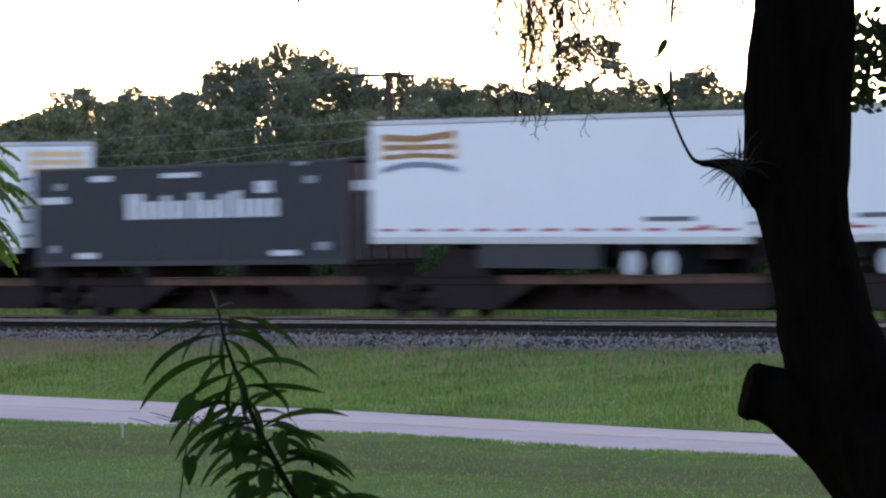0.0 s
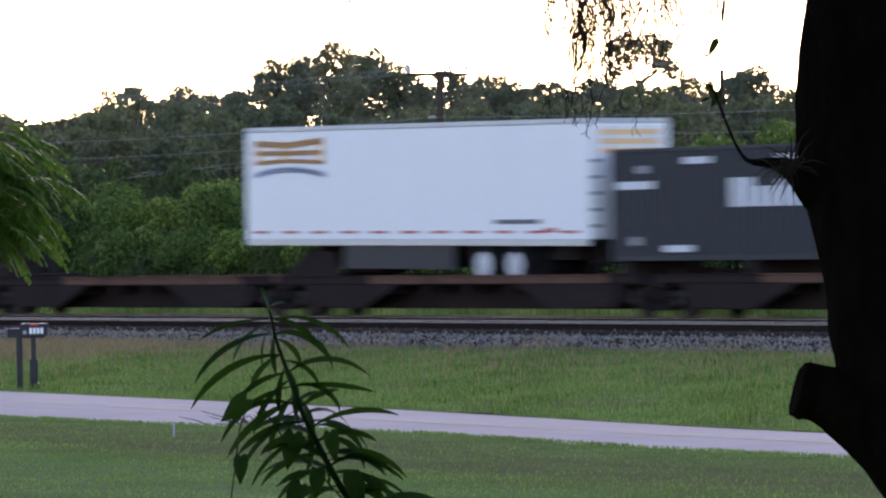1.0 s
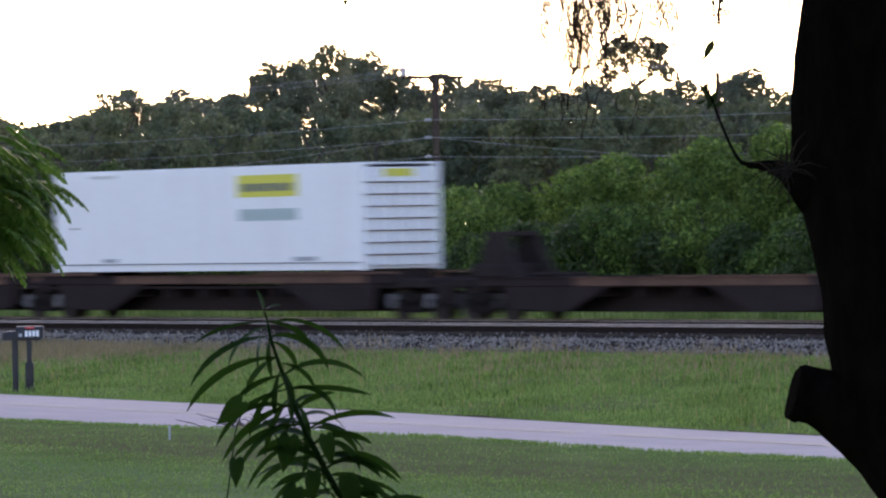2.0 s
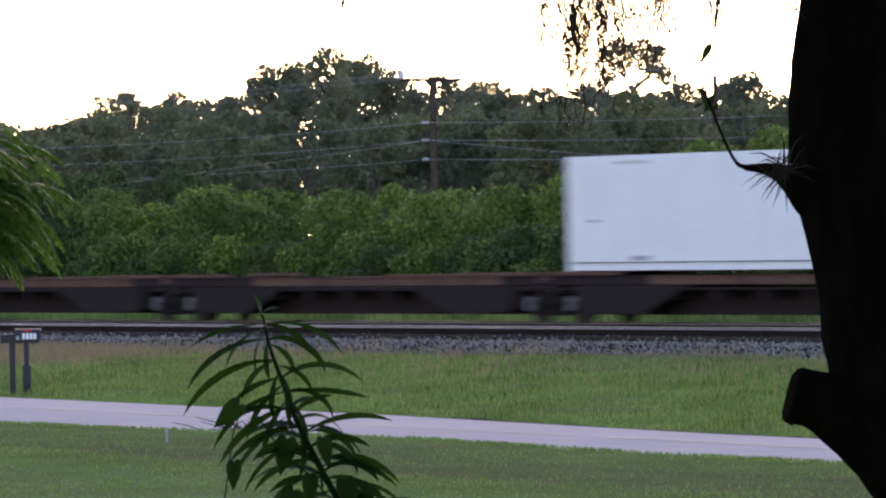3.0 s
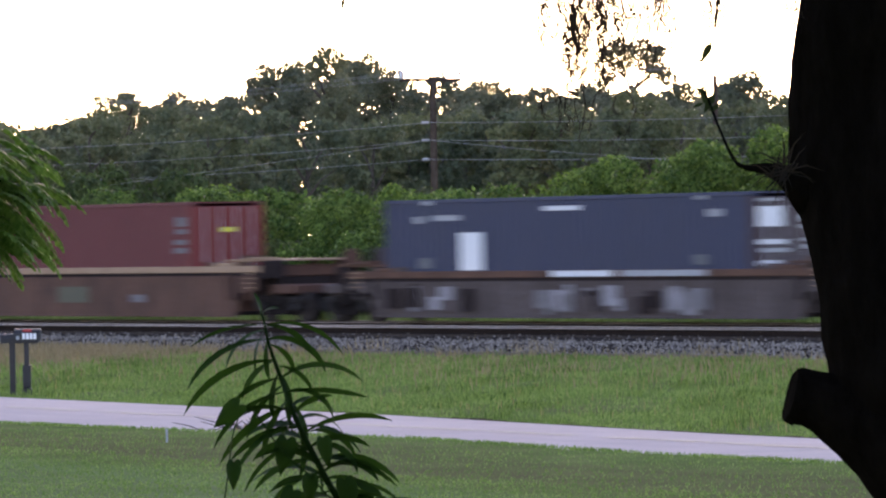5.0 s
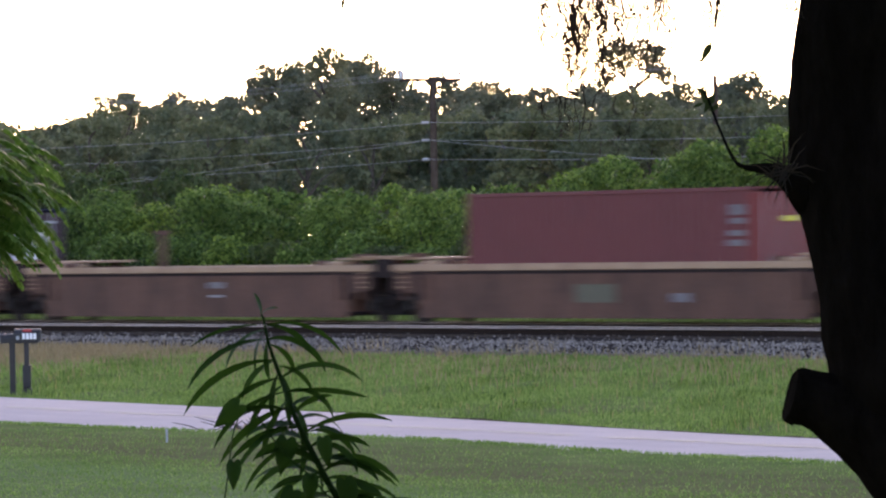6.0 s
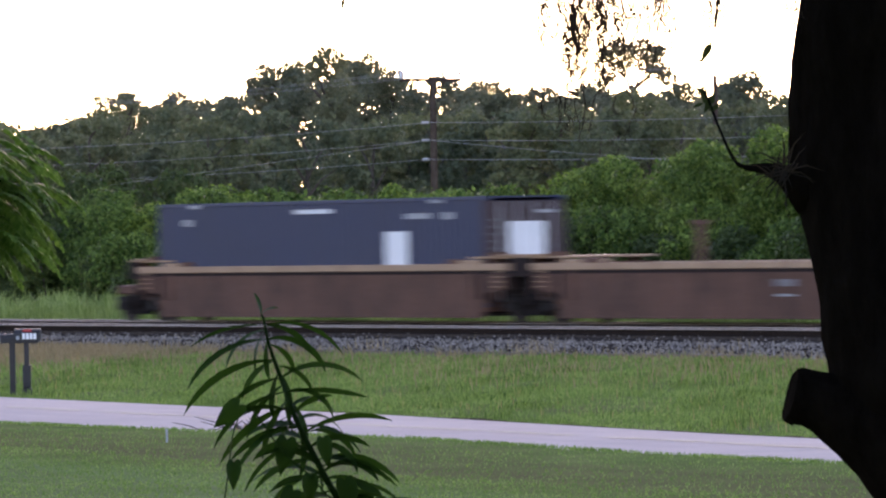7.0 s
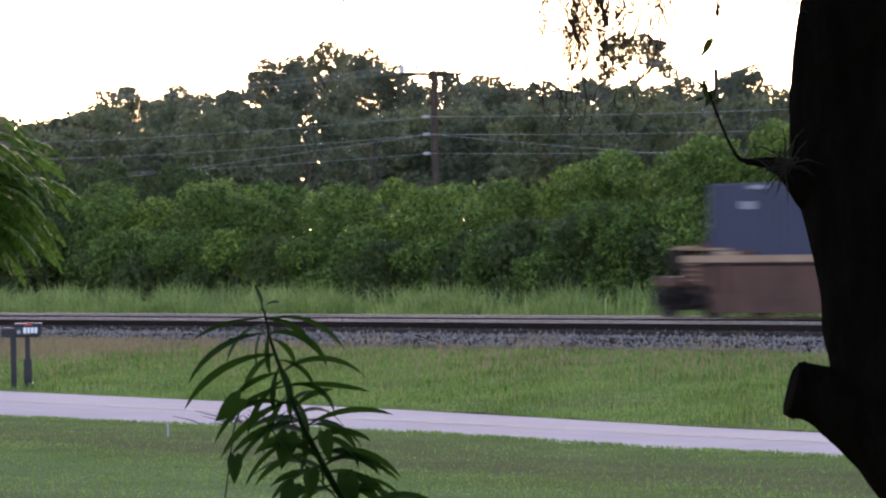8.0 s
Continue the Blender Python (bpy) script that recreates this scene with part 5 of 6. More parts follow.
    blades("track_weeds", weeds, 0.40, 0.008, BLADE_DRY, rng, "thin dry weeds growing in the ballast", bend=0.35)


# along-track place and height of the hedge of bushes behind the tracks
HEDGE_A = (-180, -170, -167, -162, -160, -158, -155.4, -153, -150.6, -148.6, -147.3, -145.2, -144, -142.2, -140.4, -138.5, -135.6, -132.7, -129.9, -127.2, -124.5, -112)
HEDGE_H = (5.7, 5.3, 5.0, 4.5, 4.2, 4.35, 4.1, 4.25, 4.0, 4.05, 4.45, 3.6, 3.85, 4.5, 3.95, 4.3, 4.7, 5.2, 5.4, 5.75, 6.0, 6.1)


def build_bushes():
    rng = random.Random(21)
    a = -180.0
    i = 0
    while a < -112:
        h = float(np.interp(a, HEDGE_A, HEDGE_H))
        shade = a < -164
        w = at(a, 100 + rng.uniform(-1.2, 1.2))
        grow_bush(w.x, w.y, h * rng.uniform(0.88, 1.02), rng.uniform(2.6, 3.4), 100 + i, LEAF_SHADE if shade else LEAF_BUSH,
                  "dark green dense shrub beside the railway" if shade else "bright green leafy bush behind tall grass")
        # every other low bush takes the darker leaves, painting in a shaded hedge foot
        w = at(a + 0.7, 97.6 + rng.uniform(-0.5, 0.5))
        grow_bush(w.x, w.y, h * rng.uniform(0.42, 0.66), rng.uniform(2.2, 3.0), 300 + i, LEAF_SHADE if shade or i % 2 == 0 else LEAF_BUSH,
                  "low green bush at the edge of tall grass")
        if i % 2 == 0:
            w = at(a + 1.0, 104.5)
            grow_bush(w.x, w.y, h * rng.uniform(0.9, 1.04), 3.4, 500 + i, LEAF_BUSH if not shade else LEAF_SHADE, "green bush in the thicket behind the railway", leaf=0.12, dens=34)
        a += 1.75
        i += 1


# across the view and height of the trees along the skyline, by stretches from one end of the wood to the other
SKYLINE = [(-23.4, 8.0), (-21.3, 8.1), (-20.5, 8.2), (-18.9, 8.0), (-17.6, 8.1), (-16.6, 8.3), (-15.2, 8.5), (-14.2, 9.3), (-12.9, 9.1), (-12.2, 9.4), (-11.1, 8.9),
           (-10.2, 9.2), (-9.4, 9.1), (-8.6, 10.1), (-7.9, 10.6), (-7.0, 10.7), (-6.0, 10.7), (-5.0, 11.1), (-4.1, 11.0), (-3.2, 11.0), (-2.3, 10.3)]
SKYLINE_TAIL = [(-0.9, 9.4), (-0.2, 9.7), (0.8, 9.5), (1.7, 9.7), (2.6, 9.3), (3.6, 9.1), (4.7, 9.2), (5.8, 9.1), (7.0, 9.4), (8.4, 9.1), (9.6, 9.1), (10.8, 9.2),
                (11.9, 8.9), (13.0, 9.4), (13.7, 9.8), (14.4, 9.0), (15.6, 8.6), (16.6, 8.1), (17.9, 8.1), (19.1, 8.0), (20.4, 8.0), (22.6, 8.1)]


def build_trees():
    for i, (x, h) in enumerate(SKYLINE + SKYLINE_TAIL):
        tall = h > 9.9 and x < 0
        h += 0.02
        y, w = 252 + (0, 6, -4, 9, 3)[i % 5], (2.5, 2.9, 2.3)[i % 3] * (0.85 if tall else 1.0)
        grow_tree(x, y, h, w, 40 + i, label="tall tree with clumped dull green crown and gaps" if tall else "dull green woodland tree behind the railway",
                  low=0.36 if tall else 0.42, lumps_n=44, dens=84 if tall else 88, leaf=0.09)
    rng = random.Random(5)
    x = -24.0
    i = 0
    while x < 24:                                              # nearer, lower wood that closes the gaps under the crowns
        y = 222 + rng.uniform(-8, 8)
        h = 7.2 + rng.uniform(-0.5, 0.6)
        if not -4.35 < x < -3.5:
            grow_tree(x, y, h, rng.uniform(2.8, 3.6), 200 + i, label="low dark tree in the wood behind the bushes", low=0.30, lumps_n=28, dens=40, leaf=0.12, mat=LEAF_LOW, group="low trees behind the railway")
        if i % 2 and not -5.2 < x + 0.6 < -3.0:
            grow_tree(x + 0.6, 236 + rng.uniform(-3, 3), 8.0 + rng.uniform(-0.4, 0.5), 3.6, 260 + i, label="low dark tree in the wood behind the bushes", low=0.45, lumps_n=30, dens=40, leaf=0.12, mat=LEAF_LOW, group="low trees behind the railway")
        x += 1.25
        i += 1
    # umbrella-shaped pine with bare limbs standing over the wood
    rng = np.random.default_rng(77)
    x, y = 9.25, 262.0
    g = ground_z(x, y)
    pine = empty("pine_tree", Matrix.Translation((x, y, g)), label="tall pine with flat airy crown and bare twisted limbs", category="tree")
    lumps = []
    for k in range(60):
        u = rng.uniform(-1, 1)
        lumps.append((u * 1.7, rng.uniform(-0.9, 0.9), 11.75 - 0.8 * u * u - rng.uniform(0.0, 1.35) ** 1.3, rng.uniform(0.2, 0.42)))
    for k in range(14):
        lumps.append((-1.9 + rng.uniform(-0.7, 0.7), rng.uniform(-0.5, 0.5), 9.4 + rng.uniform(-0.5, 0.4), rng.uniform(0.2, 0.38)))
    quads("crown", lump_leaves(lumps, 85, 0.085, rng, jitter=0.9, under=-0.9), LEAF_PINE, pine, "flat crown of grey-green needle tufts")
    items = [tube_data([(0, 0, -0.3), (0.05, 0, 5), (-0.05, 0, 8.6), (-0.12, 0, 9.6)], [0.22, 0.16, 0.13, 0.11], 8)]
    for ex, ez in ((-1.2, 10.6), (-0.6, 10.9), (0.3, 11.0), (0.9, 10.8), (1.5, 10.3)):
        ln = spline([(-0.1, 0, 9.2 + 0.1 * ex, 0.075), (ex * 0.35 + 0.1, 0.1, 9.9, 0.055), (ex * 0.7, 0.1, 10.1 + 0.2 * abs(ex), 0.04), (ex, 0, ez, 0.02)], 4)
        items.append(tube_data([q[:3] for q in ln], [q[3] for q in ln], 6))
    ln = spline([(0, 0, 8.0, 0.08), (-0.9, 0, 8.9, 0.05), (-2.0, 0, 9.4, 0.02)], 4)
    items.append(tube_data([q[:3] for q in ln], [q[3] for q in ln], 6))
    v, f = join_data(items)
    raw("trunk", v, f, BARK_FAR, pine, "bare twisted grey trunk and limbs")


build_grass()
build_bushes()
build_trees()


# ---------------------------------------------------------------- the near tree, its moss, and the plants before the camera
def build_near_tree():
    D = 15.0
    tree = empty("oak_tree", Matrix.Translation((0, 0, 0)), label="dark leaning tree trunk with cut limb stub and moss", category="tree")
    s = D / FOCAL

    def limb(points, seg=20, rough=0.10, steps=8, seed=0.0):
        q = [(*sight(x, y, D + dd), r * s) for x, y, dd, r in points]
        ln = spline(q, steps)
        return tube_data([w[:3] for w in ln], [max(0.002, w[3]) for w in ln], seg, rough, seed)

    leader = limb([(1640, 800, 0.0, 90), (1580, 690, 0.0, 100), (1548, 600, 0.0, 90), (1526, 500, 0.0, 79), (1500, 390, 0.02, 80), (1491, 280, 0.03, 89),
                   (1493, 150, 0.03, 92), (1505, 0, 0.0, 90), (1500, -250, 0.1, 86), (1470, -600, 0.2, 74), (1440, -1100, 0.3, 60)], 28)
    lower = limb([(2150, 1780, 0.2, 250), (2080, 1500, 0.1, 200), (1990, 1220, 0.0, 170), (1850, 985, 0.0, 165), (1700, 850, 0.0, 148), (1590, 772, 0.0, 110), (1490, 726, -0.01, 66),
                  (1440, 708, -0.02, 51), (1408, 701, -0.02, 51)], 28, 0.08, 8, 3.0)
    v, f = join_data([leader, lower])
    raw("trunk", v, f, BARK, tree, "furrowed bark trunk coloured near-black as a silhouette", smooth_faces=True)
    # rim and face of the cut stub
    ax = (sight(1409, 700, D - 0.02) - sight(1470, 715, D - 0.01)).normalized()
    c = sight(1406, 701, D - 0.02)
    bm = bmesh.new()
    m = Matrix.Translation(c) @ ax.to_track_quat("Z", "Y").to_matrix().to_4x4()
    bmesh.ops.create_cone(bm, cap_ends=True, segments=22, radius1=53 * s, radius2=48 * s, depth=14 * s, matrix=m)
    for w in bm.verts:
        w.co += Vector((noise.noise(w.co * 30), noise.noise(w.co * 30 + Vector((5, 0, 0))), noise.noise(w.co * 30 + Vector((0, 7, 0))))) * 0.006
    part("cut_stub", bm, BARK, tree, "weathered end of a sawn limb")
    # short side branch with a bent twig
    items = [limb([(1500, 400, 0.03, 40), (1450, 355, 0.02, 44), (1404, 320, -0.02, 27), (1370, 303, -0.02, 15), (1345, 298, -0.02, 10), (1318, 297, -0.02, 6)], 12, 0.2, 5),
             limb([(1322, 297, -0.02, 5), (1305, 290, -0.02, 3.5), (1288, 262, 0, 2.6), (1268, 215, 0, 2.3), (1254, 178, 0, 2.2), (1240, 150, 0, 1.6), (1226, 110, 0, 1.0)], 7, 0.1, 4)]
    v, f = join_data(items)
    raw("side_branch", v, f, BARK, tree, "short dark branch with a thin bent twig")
    # limbs above, and an unseen crown widened over the yard to block sky light
    items = [limb([(1500, -160, 0, 60), (1380, -260, 0, 34), (1180, -300, 0, 26), (960, -270, -0.2, 18), (760, -330, -0.3, 10), (560, -420, -0.2, 5)], 10, 0.1, 5),
             limb([(1480, -500, 0.2, 60), (1200, -900, 0.8, 40), (700, -1300, 1.6, 20)], 8, 0.1, 4), limb([(1480, -450, 0.2, 60), (1900, -800, -0.8, 40), (2500, -1100, -2.0, 20)], 8, 0.1, 4),
             limb([(1450, -800, 0.2, 50), (1500, -1400, 2.0, 30), (1300, -1700, 3.4, 15)], 8, 0.1, 4), limb([(1450, -700, 0.2, 50), (1300, -1200, -2.0, 30), (900, -1500, -3.6, 15)], 8, 0.1, 4)]
    v, f = join_data(items)
    raw("upper_limbs", v, f, BARK, tree)
    rng = np.random.default_rng(31)
    lumps = []
    for k in range(170):
        lumps.append((rng.uniform(-9, 10), rng.uniform(-7.0, 21.0), rng.uniform(5.7, 9.0), rng.uniform(0.8, 1.5)))
    quads("crown", lump_leaves(lumps, 16, 0.13, rng, jitter=0.9, under=-1.0), LEAF_CROWN, tree, "unseen crown of small dark leaves, widened to block sky light")
    # drooping sprig of leaves behind the trunk
    pts = []
    for k in range(520):
        u = rng.random()
        q = sight(1580 + rng.uniform(0, 110), 40 + 150 * u + rng.normal() * 10, D + 0.6 + rng.normal() * 0.1)
        pts.append(tuple(q))
    pts = np.array(pts)
    quads("sprig", leaf_quads(pts, rng.normal(size=pts.shape), 0.022, rng, 0.5), LEAF_CROWN, tree, "dark hanging sprig of small leaves")
    v, f = limb([(1700, -200, 0.6, 6), (1660, 20, 0.6, 4), (1620, 120, 0.6, 3), (1600, 185, 0.6, 1.5)], 6, 0.1, 4)
    raw("sprig_twig", v, f, BARK, tree)
    # a few single leaves on the twig
    for (x, y, ang, ln) in ((1250, 92, 62, 22), (1239, 108, 10, 9), (1247, 172, 100, 18), (1256, 182, 60, 22), (1239, 162, 120, 10), (1266, 190, 30, 14), (1236, 186, 200, 10), (607, 6, 80, 12)):
        a = radians(ang)
        c = sight(x, y, D)
        d = Vector((math.cos(a), 0.25, math.sin(a))) * ln * s
        w = Vector((-math.sin(a), 0.2, math.cos(a))) * ln * s * 0.32
        vv = [c - d, c - d * 0.3 + w * 0.9, c + d * 0.3 + w, c + d, c + d * 0.3 - w, c - d * 0.3 - w * 0.9]
        raw("leaf", vv, [(0, 1, 2, 3, 4, 5)], LEAF_CROWN, tree)
    for pts_ in ([(618, -300, -0.1, 2), (612, -60, -0.1, 1.6), (607, 4, 0, 1.2)], [(1290, -300, 0, 2), (1268, 0, 0, 1.2), (1262, 80, 0, 0.9), (1240, 110, 0, 0.8)]):
        v, f = limb(pts_, 5, 0, 3)
        raw("hanging_twig", v, f, BARK, tree)
    # spiky air plant at the branch
    air = empty("air_plant", Matrix(), label="spiky grey air plant clinging to the branch", category="air plant")
    for k in range(34):
        th = rng.uniform(0, 2 * math.pi)
        c = sight(1385 + rng.normal() * 9, 302 + rng.normal() * 9, D - 0.1)
        ln = rng.uniform(30, 85) * s
        d = Vector((math.cos(th) - 0.45, rng.uniform(-0.7, 0.3), math.sin(th) * 0.9)).normalized() * ln
        sd = d.cross(Vector((0, 1, 0))).normalized() * 1.5 * s
        m_ = c + d * 0.55 + Vector((0, 0, 0.004))
        e = c + d - Vector((0, 0, abs(d.x) * 0.2))
        raw("spike", [c - sd, c + sd, m_ + sd * 0.8, m_ - sd * 0.8, e], [(0, 1, 2, 3), (3, 2, 4)], MOSS, air)
    return tree


def build_moss():
    """Hanging clumps of curly grey strands."""
    rng = np.random.default_rng(61)
    D = 15.0
    s = D / FOCAL
    clumps = [(968, 140, 15, 13), (1000, 155, 16, 14), (1028, 235, 11, 15), (1058, 165, 8, 16), (1088, 85, 7, 22), (1035, 280, 34, 4), (1152, 130, 12, 17), (1185, 110, 14, 9), (1262, 75, 8, 15), (1400, 60, 8, 9)]
    for cx, bottom, wide, count in clumps:
        faces = []
        for k in range(int(count * 1.5)):
            x = cx + rng.normal() * wide * 0.75
            y = -60.0
            end = bottom * rng.uniform(0.35, 1.0)
            yd = D + rng.normal() * 0.08
            dx = 0.0
            w = rng.uniform(0.5, 1.0)
            while y < end:
                dx = 0.7 * dx + rng.normal() * 1.7
                nx, ny = x + dx, y + rng.uniform(3, 8)
                a, b = sight(x, y, yd), sight(nx, ny, yd)
                faces.append([a - Vector((w * s, 0, 0)), a + Vector((w * s, 0, 0)), b + Vector((w * s, 0, 0)), b - Vector((w * s, 0, 0))])
                if rng.random() < 0.55:                          # curly side strand
                    th = rng.uniform(0.2, 2.9)
                    px, py = nx, ny
                    turn = rng.normal() * 0.4
                    for j in range(rng.integers(2, 6)):
                        qx, qy = px + 5.5 * math.cos(th), py + 5.5 * math.sin(th)
                        a, b = sight(px, py, yd), sight(qx, qy, yd)
                        dr = (b - a).normalized()
                        n_ = Vector((-dr.z, 0, dr.x)) * 0.5 * s
                        faces.append([a - n_, a + n_, b + n_ * 0.8, b - n_ * 0.8])
                        px, py = qx, qy
                        th += turn + rng.normal() * 0.35
                x, y = nx, ny
        ob = quads("spanish_moss", np.array([[tuple(q) for q in f] for f in faces]), MOSS)
        tagged(ob, "hanging grey clump of curly spanish moss", "moss", "moss hanging from the tree", "stuff")


def bent_leaf(base, out, length, width, up0, up1, twist=0.0, seg=8):
    """Verts and faces of a lance-shaped leaf that starts at base, heads along out and droops."""
    out = Vector(out).normalized()
    p = Vector(base)
    rows = []
    side0 = out.cross(Vector((0, 0, 1))).normalized()
    for i in range(seg + 1):
        u = i / seg
        e = radians(up0 + (up1 - up0) * u)
        d = out * math.cos(e) + Vector((0, 0, 1)) * math.sin(e)
        nrm = side0.cross(d).normalized()
        a = radians(twist * (0.3 + 0.7 * u))
        sd = side0 * math.cos(a) + nrm * math.sin(a)
        w = width * (math.sin(math.pi * min(1, 0.06 + 0.94 * u)) ** 0.75) * (1 - 0.25 * u)
        fold = nrm * w * 0.22
        rows.append((p - sd * w + fold, p.copy(), p + sd * w + fold))
        p = p + d * (length / seg)
    verts = [q for r in rows for q in r]
    faces = []
    for i in range(seg):
        o = 3 * i
        faces += [(o, o + 1, o + 4, o + 3), (o + 1, o + 2, o + 5, o + 4)]
    return verts, faces


def build_shrub():
    """The oleander-like shrub close before the camera, with a few vine leaves on it."""
    D = 12.0
    s = D / FOCAL
    rng = random.Random(15)
    shrub = empty("oleander_shrub", Matrix(), label="young shrub with long narrow drooping dark green leaves", category="shrub")
    stem = [(1030, 2120, 0.1, 10), (900, 1600, 0.0, 9), (760, 1200, 0.0, 8), (650, 960, 0, 7), (596, 880, 0, 6.5), (560, 815, 0, 6), (525, 745, 0, 5), (497, 670, 0, 4), (476, 610, 0, 3), (466, 565, 0, 2.2), (461, 556, 0, 1.5)]
    ln = spline([(*sight(x, y, D + dd), r * s) for x, y, dd, r in stem], 6)
    v, f = tube_data([q[:3] for q in ln], [q[3] for q in ln], 8)
    raw("stem", v, f, LEAF_NEAR, shrub, "slender green-brown stem", smooth_faces=True)
    ln = ln[::-1]
    # top sprout
    for out, up0, up1, l in (((-0.5, 0.1, 0), 82, 60, 42), ((0.8, -0.2, 0), 40, -10, 36)):
        v, f = bent_leaf(ln[1][:3], out, l * s, 8 * s, up0, up1, rng.uniform(-30, 30))
        raw("leaf", v, f, LEAF_NEAR, shrub, smooth_faces=True)
    # leaves by their height on the stem: the way they set out (0 to the right, 90 up), length, bend
    west = ((578, 178, 142, 26), (582, 192, 108, 58), (604, 184, 178, 50), (638, 184, 198, 48), (586, 236, 80, 34), (600, 263, 76, 8), (640, 206, 96, 42),
            (668, 190, 104, 28), (684, 214, 128, 36), (698, 194, 172, 42), (722, 199, 168, 32), (694, 276, 70, -8), (728, 238, 88, 18), (748, 199, 170, 44),
            (762, 184, 142, 36), (786, 195, 155, 42), (816, 180, 132, 48), (832, 190, 124, 42), (852, 172, 112, 34), (868, 196, 140, 50), (655, 250, 84, 14), (712, 232, 120, 20))
    east = ((573, 10, 162, 62), (579, -4, 112, 52), (602, 6, 132, 72), (608, -20, 76, 58), (648, -8, 92, 58), (672, 30, 168, 66), (694, 4, 152, 8),
            (690, 12, 112, 86), (730, 42, 78, 28), (757, 6, 132, 58), (774, 30, 168, 40), (798, 16, 116, 92), (812, 12, 168, 54), (830, 10, 152, 48),
            (850, 5, 104, 56), (742, -70, 108, 32), (866, 20, 130, 60), (878, -30, 90, 50), (660, -64, 90, 20), (705, -52, 96, 30), (780, -58, 100, 26))
    for y, ang, l, bend in west + east:
        q = min(ln, key=lambda w: abs(w[2] - sight(530, y, D).z))
        e = ang - 180 if ang > 90 else ang
        sgn = -1 if ang > 90 else 1
        up0 = -e if ang > 90 else e
        th = rng.uniform(-0.35, 0.35)
        v, f = bent_leaf(q[:3], (sgn * math.cos(th), math.sin(th), 0), l * s, rng.uniform(6.5, 10.0) * s, up0, up0 - bend - 12, rng.choice((-1, 1)) * rng.uniform(45, 92))
        raw("leaf", v, f, LEAF_NEAR, shrub, smooth_faces=True)
    for i in range(20):                                         # short leaves low on the stem
        q = ln[min(len(ln) - 1, 22 + i)]
        up0 = rng.uniform(0, 40)
        v, f = bent_leaf(q[:3], ((-1) ** i, rng.uniform(-1.2, 1.2), 0), rng.uniform(110, 170) * s, rng.uniform(9, 12) * s, up0, up0 - rng.uniform(60, 100), rng.choice((-1, 1)) * rng.uniform(30, 75))
        raw("leaf", v, f, LEAF_NEAR, shrub, smooth_faces=True)
    vine = empty("vine", Matrix(), label="vine with broad heart-shaped leaves climbing the shrub", category="vine")
    path = spline([(*sight(x, y, D - 0.1), 1.6 * s) for x, y in ((380, 1000), (398, 880), (408, 800), (415, 760), (440, 720), (500, 800), (545, 840), (600, 900))], 5)
    v, f = tube_data([q[:3] for q in path], [q[3] for q in path], 5)
    raw("tendril", v, f, LEAF_NEAR, vine)
    for x, y, ang, sz in ((424, 716, 221, 62), (414, 818, 268, 52), (508, 778, 258, 66), (572, 776, 280, 56), (550, 842, 265, 54), (610, 850, 285, 70), (520, 868, 240, 60)):
        a = radians(ang)
        c = sight(x, y, D - 0.12 + rng.uniform(-0.05, 0.05))
        d = Vector((math.cos(a), rng.uniform(-0.35, 0.1), math.sin(a))).normalized()
        w = d.cross(Vector((0.1, 1, 0.15))).normalized()
        L_, W_ = sz * s, sz * s * rng.uniform(0.24, 0.31)
        prof = ((-0.10, 0.30), (-0.08, 0.72), (0.10, 0.98), (0.35, 0.95), (0.62, 0.62), (0.85, 0.25))
        left_ = [c + d * L_ * t + w * W_ * k for t, k in prof]
        right_ = [c + d * L_ * t - w * W_ * k for t, k in prof]
        mid = [c + d * L_ * t + Vector((0, -0.012, 0)) for t in (0, 0.1, 0.25, 0.45, 0.7, 0.9)]
        tip = c + d * L_
        vv = left_ + mid + right_ + [tip]
        ff = []
        for k in range(5):
            ff += [(k, k + 1, 7 + k, 6 + k), (6 + k, 7 + k, 13 + k, 12 + k)]
        ff += [(5, 18, 11), (11, 18, 17)]
        raw("heart_leaf", vv, ff, LEAF_NEAR, vine, smooth_faces=True)


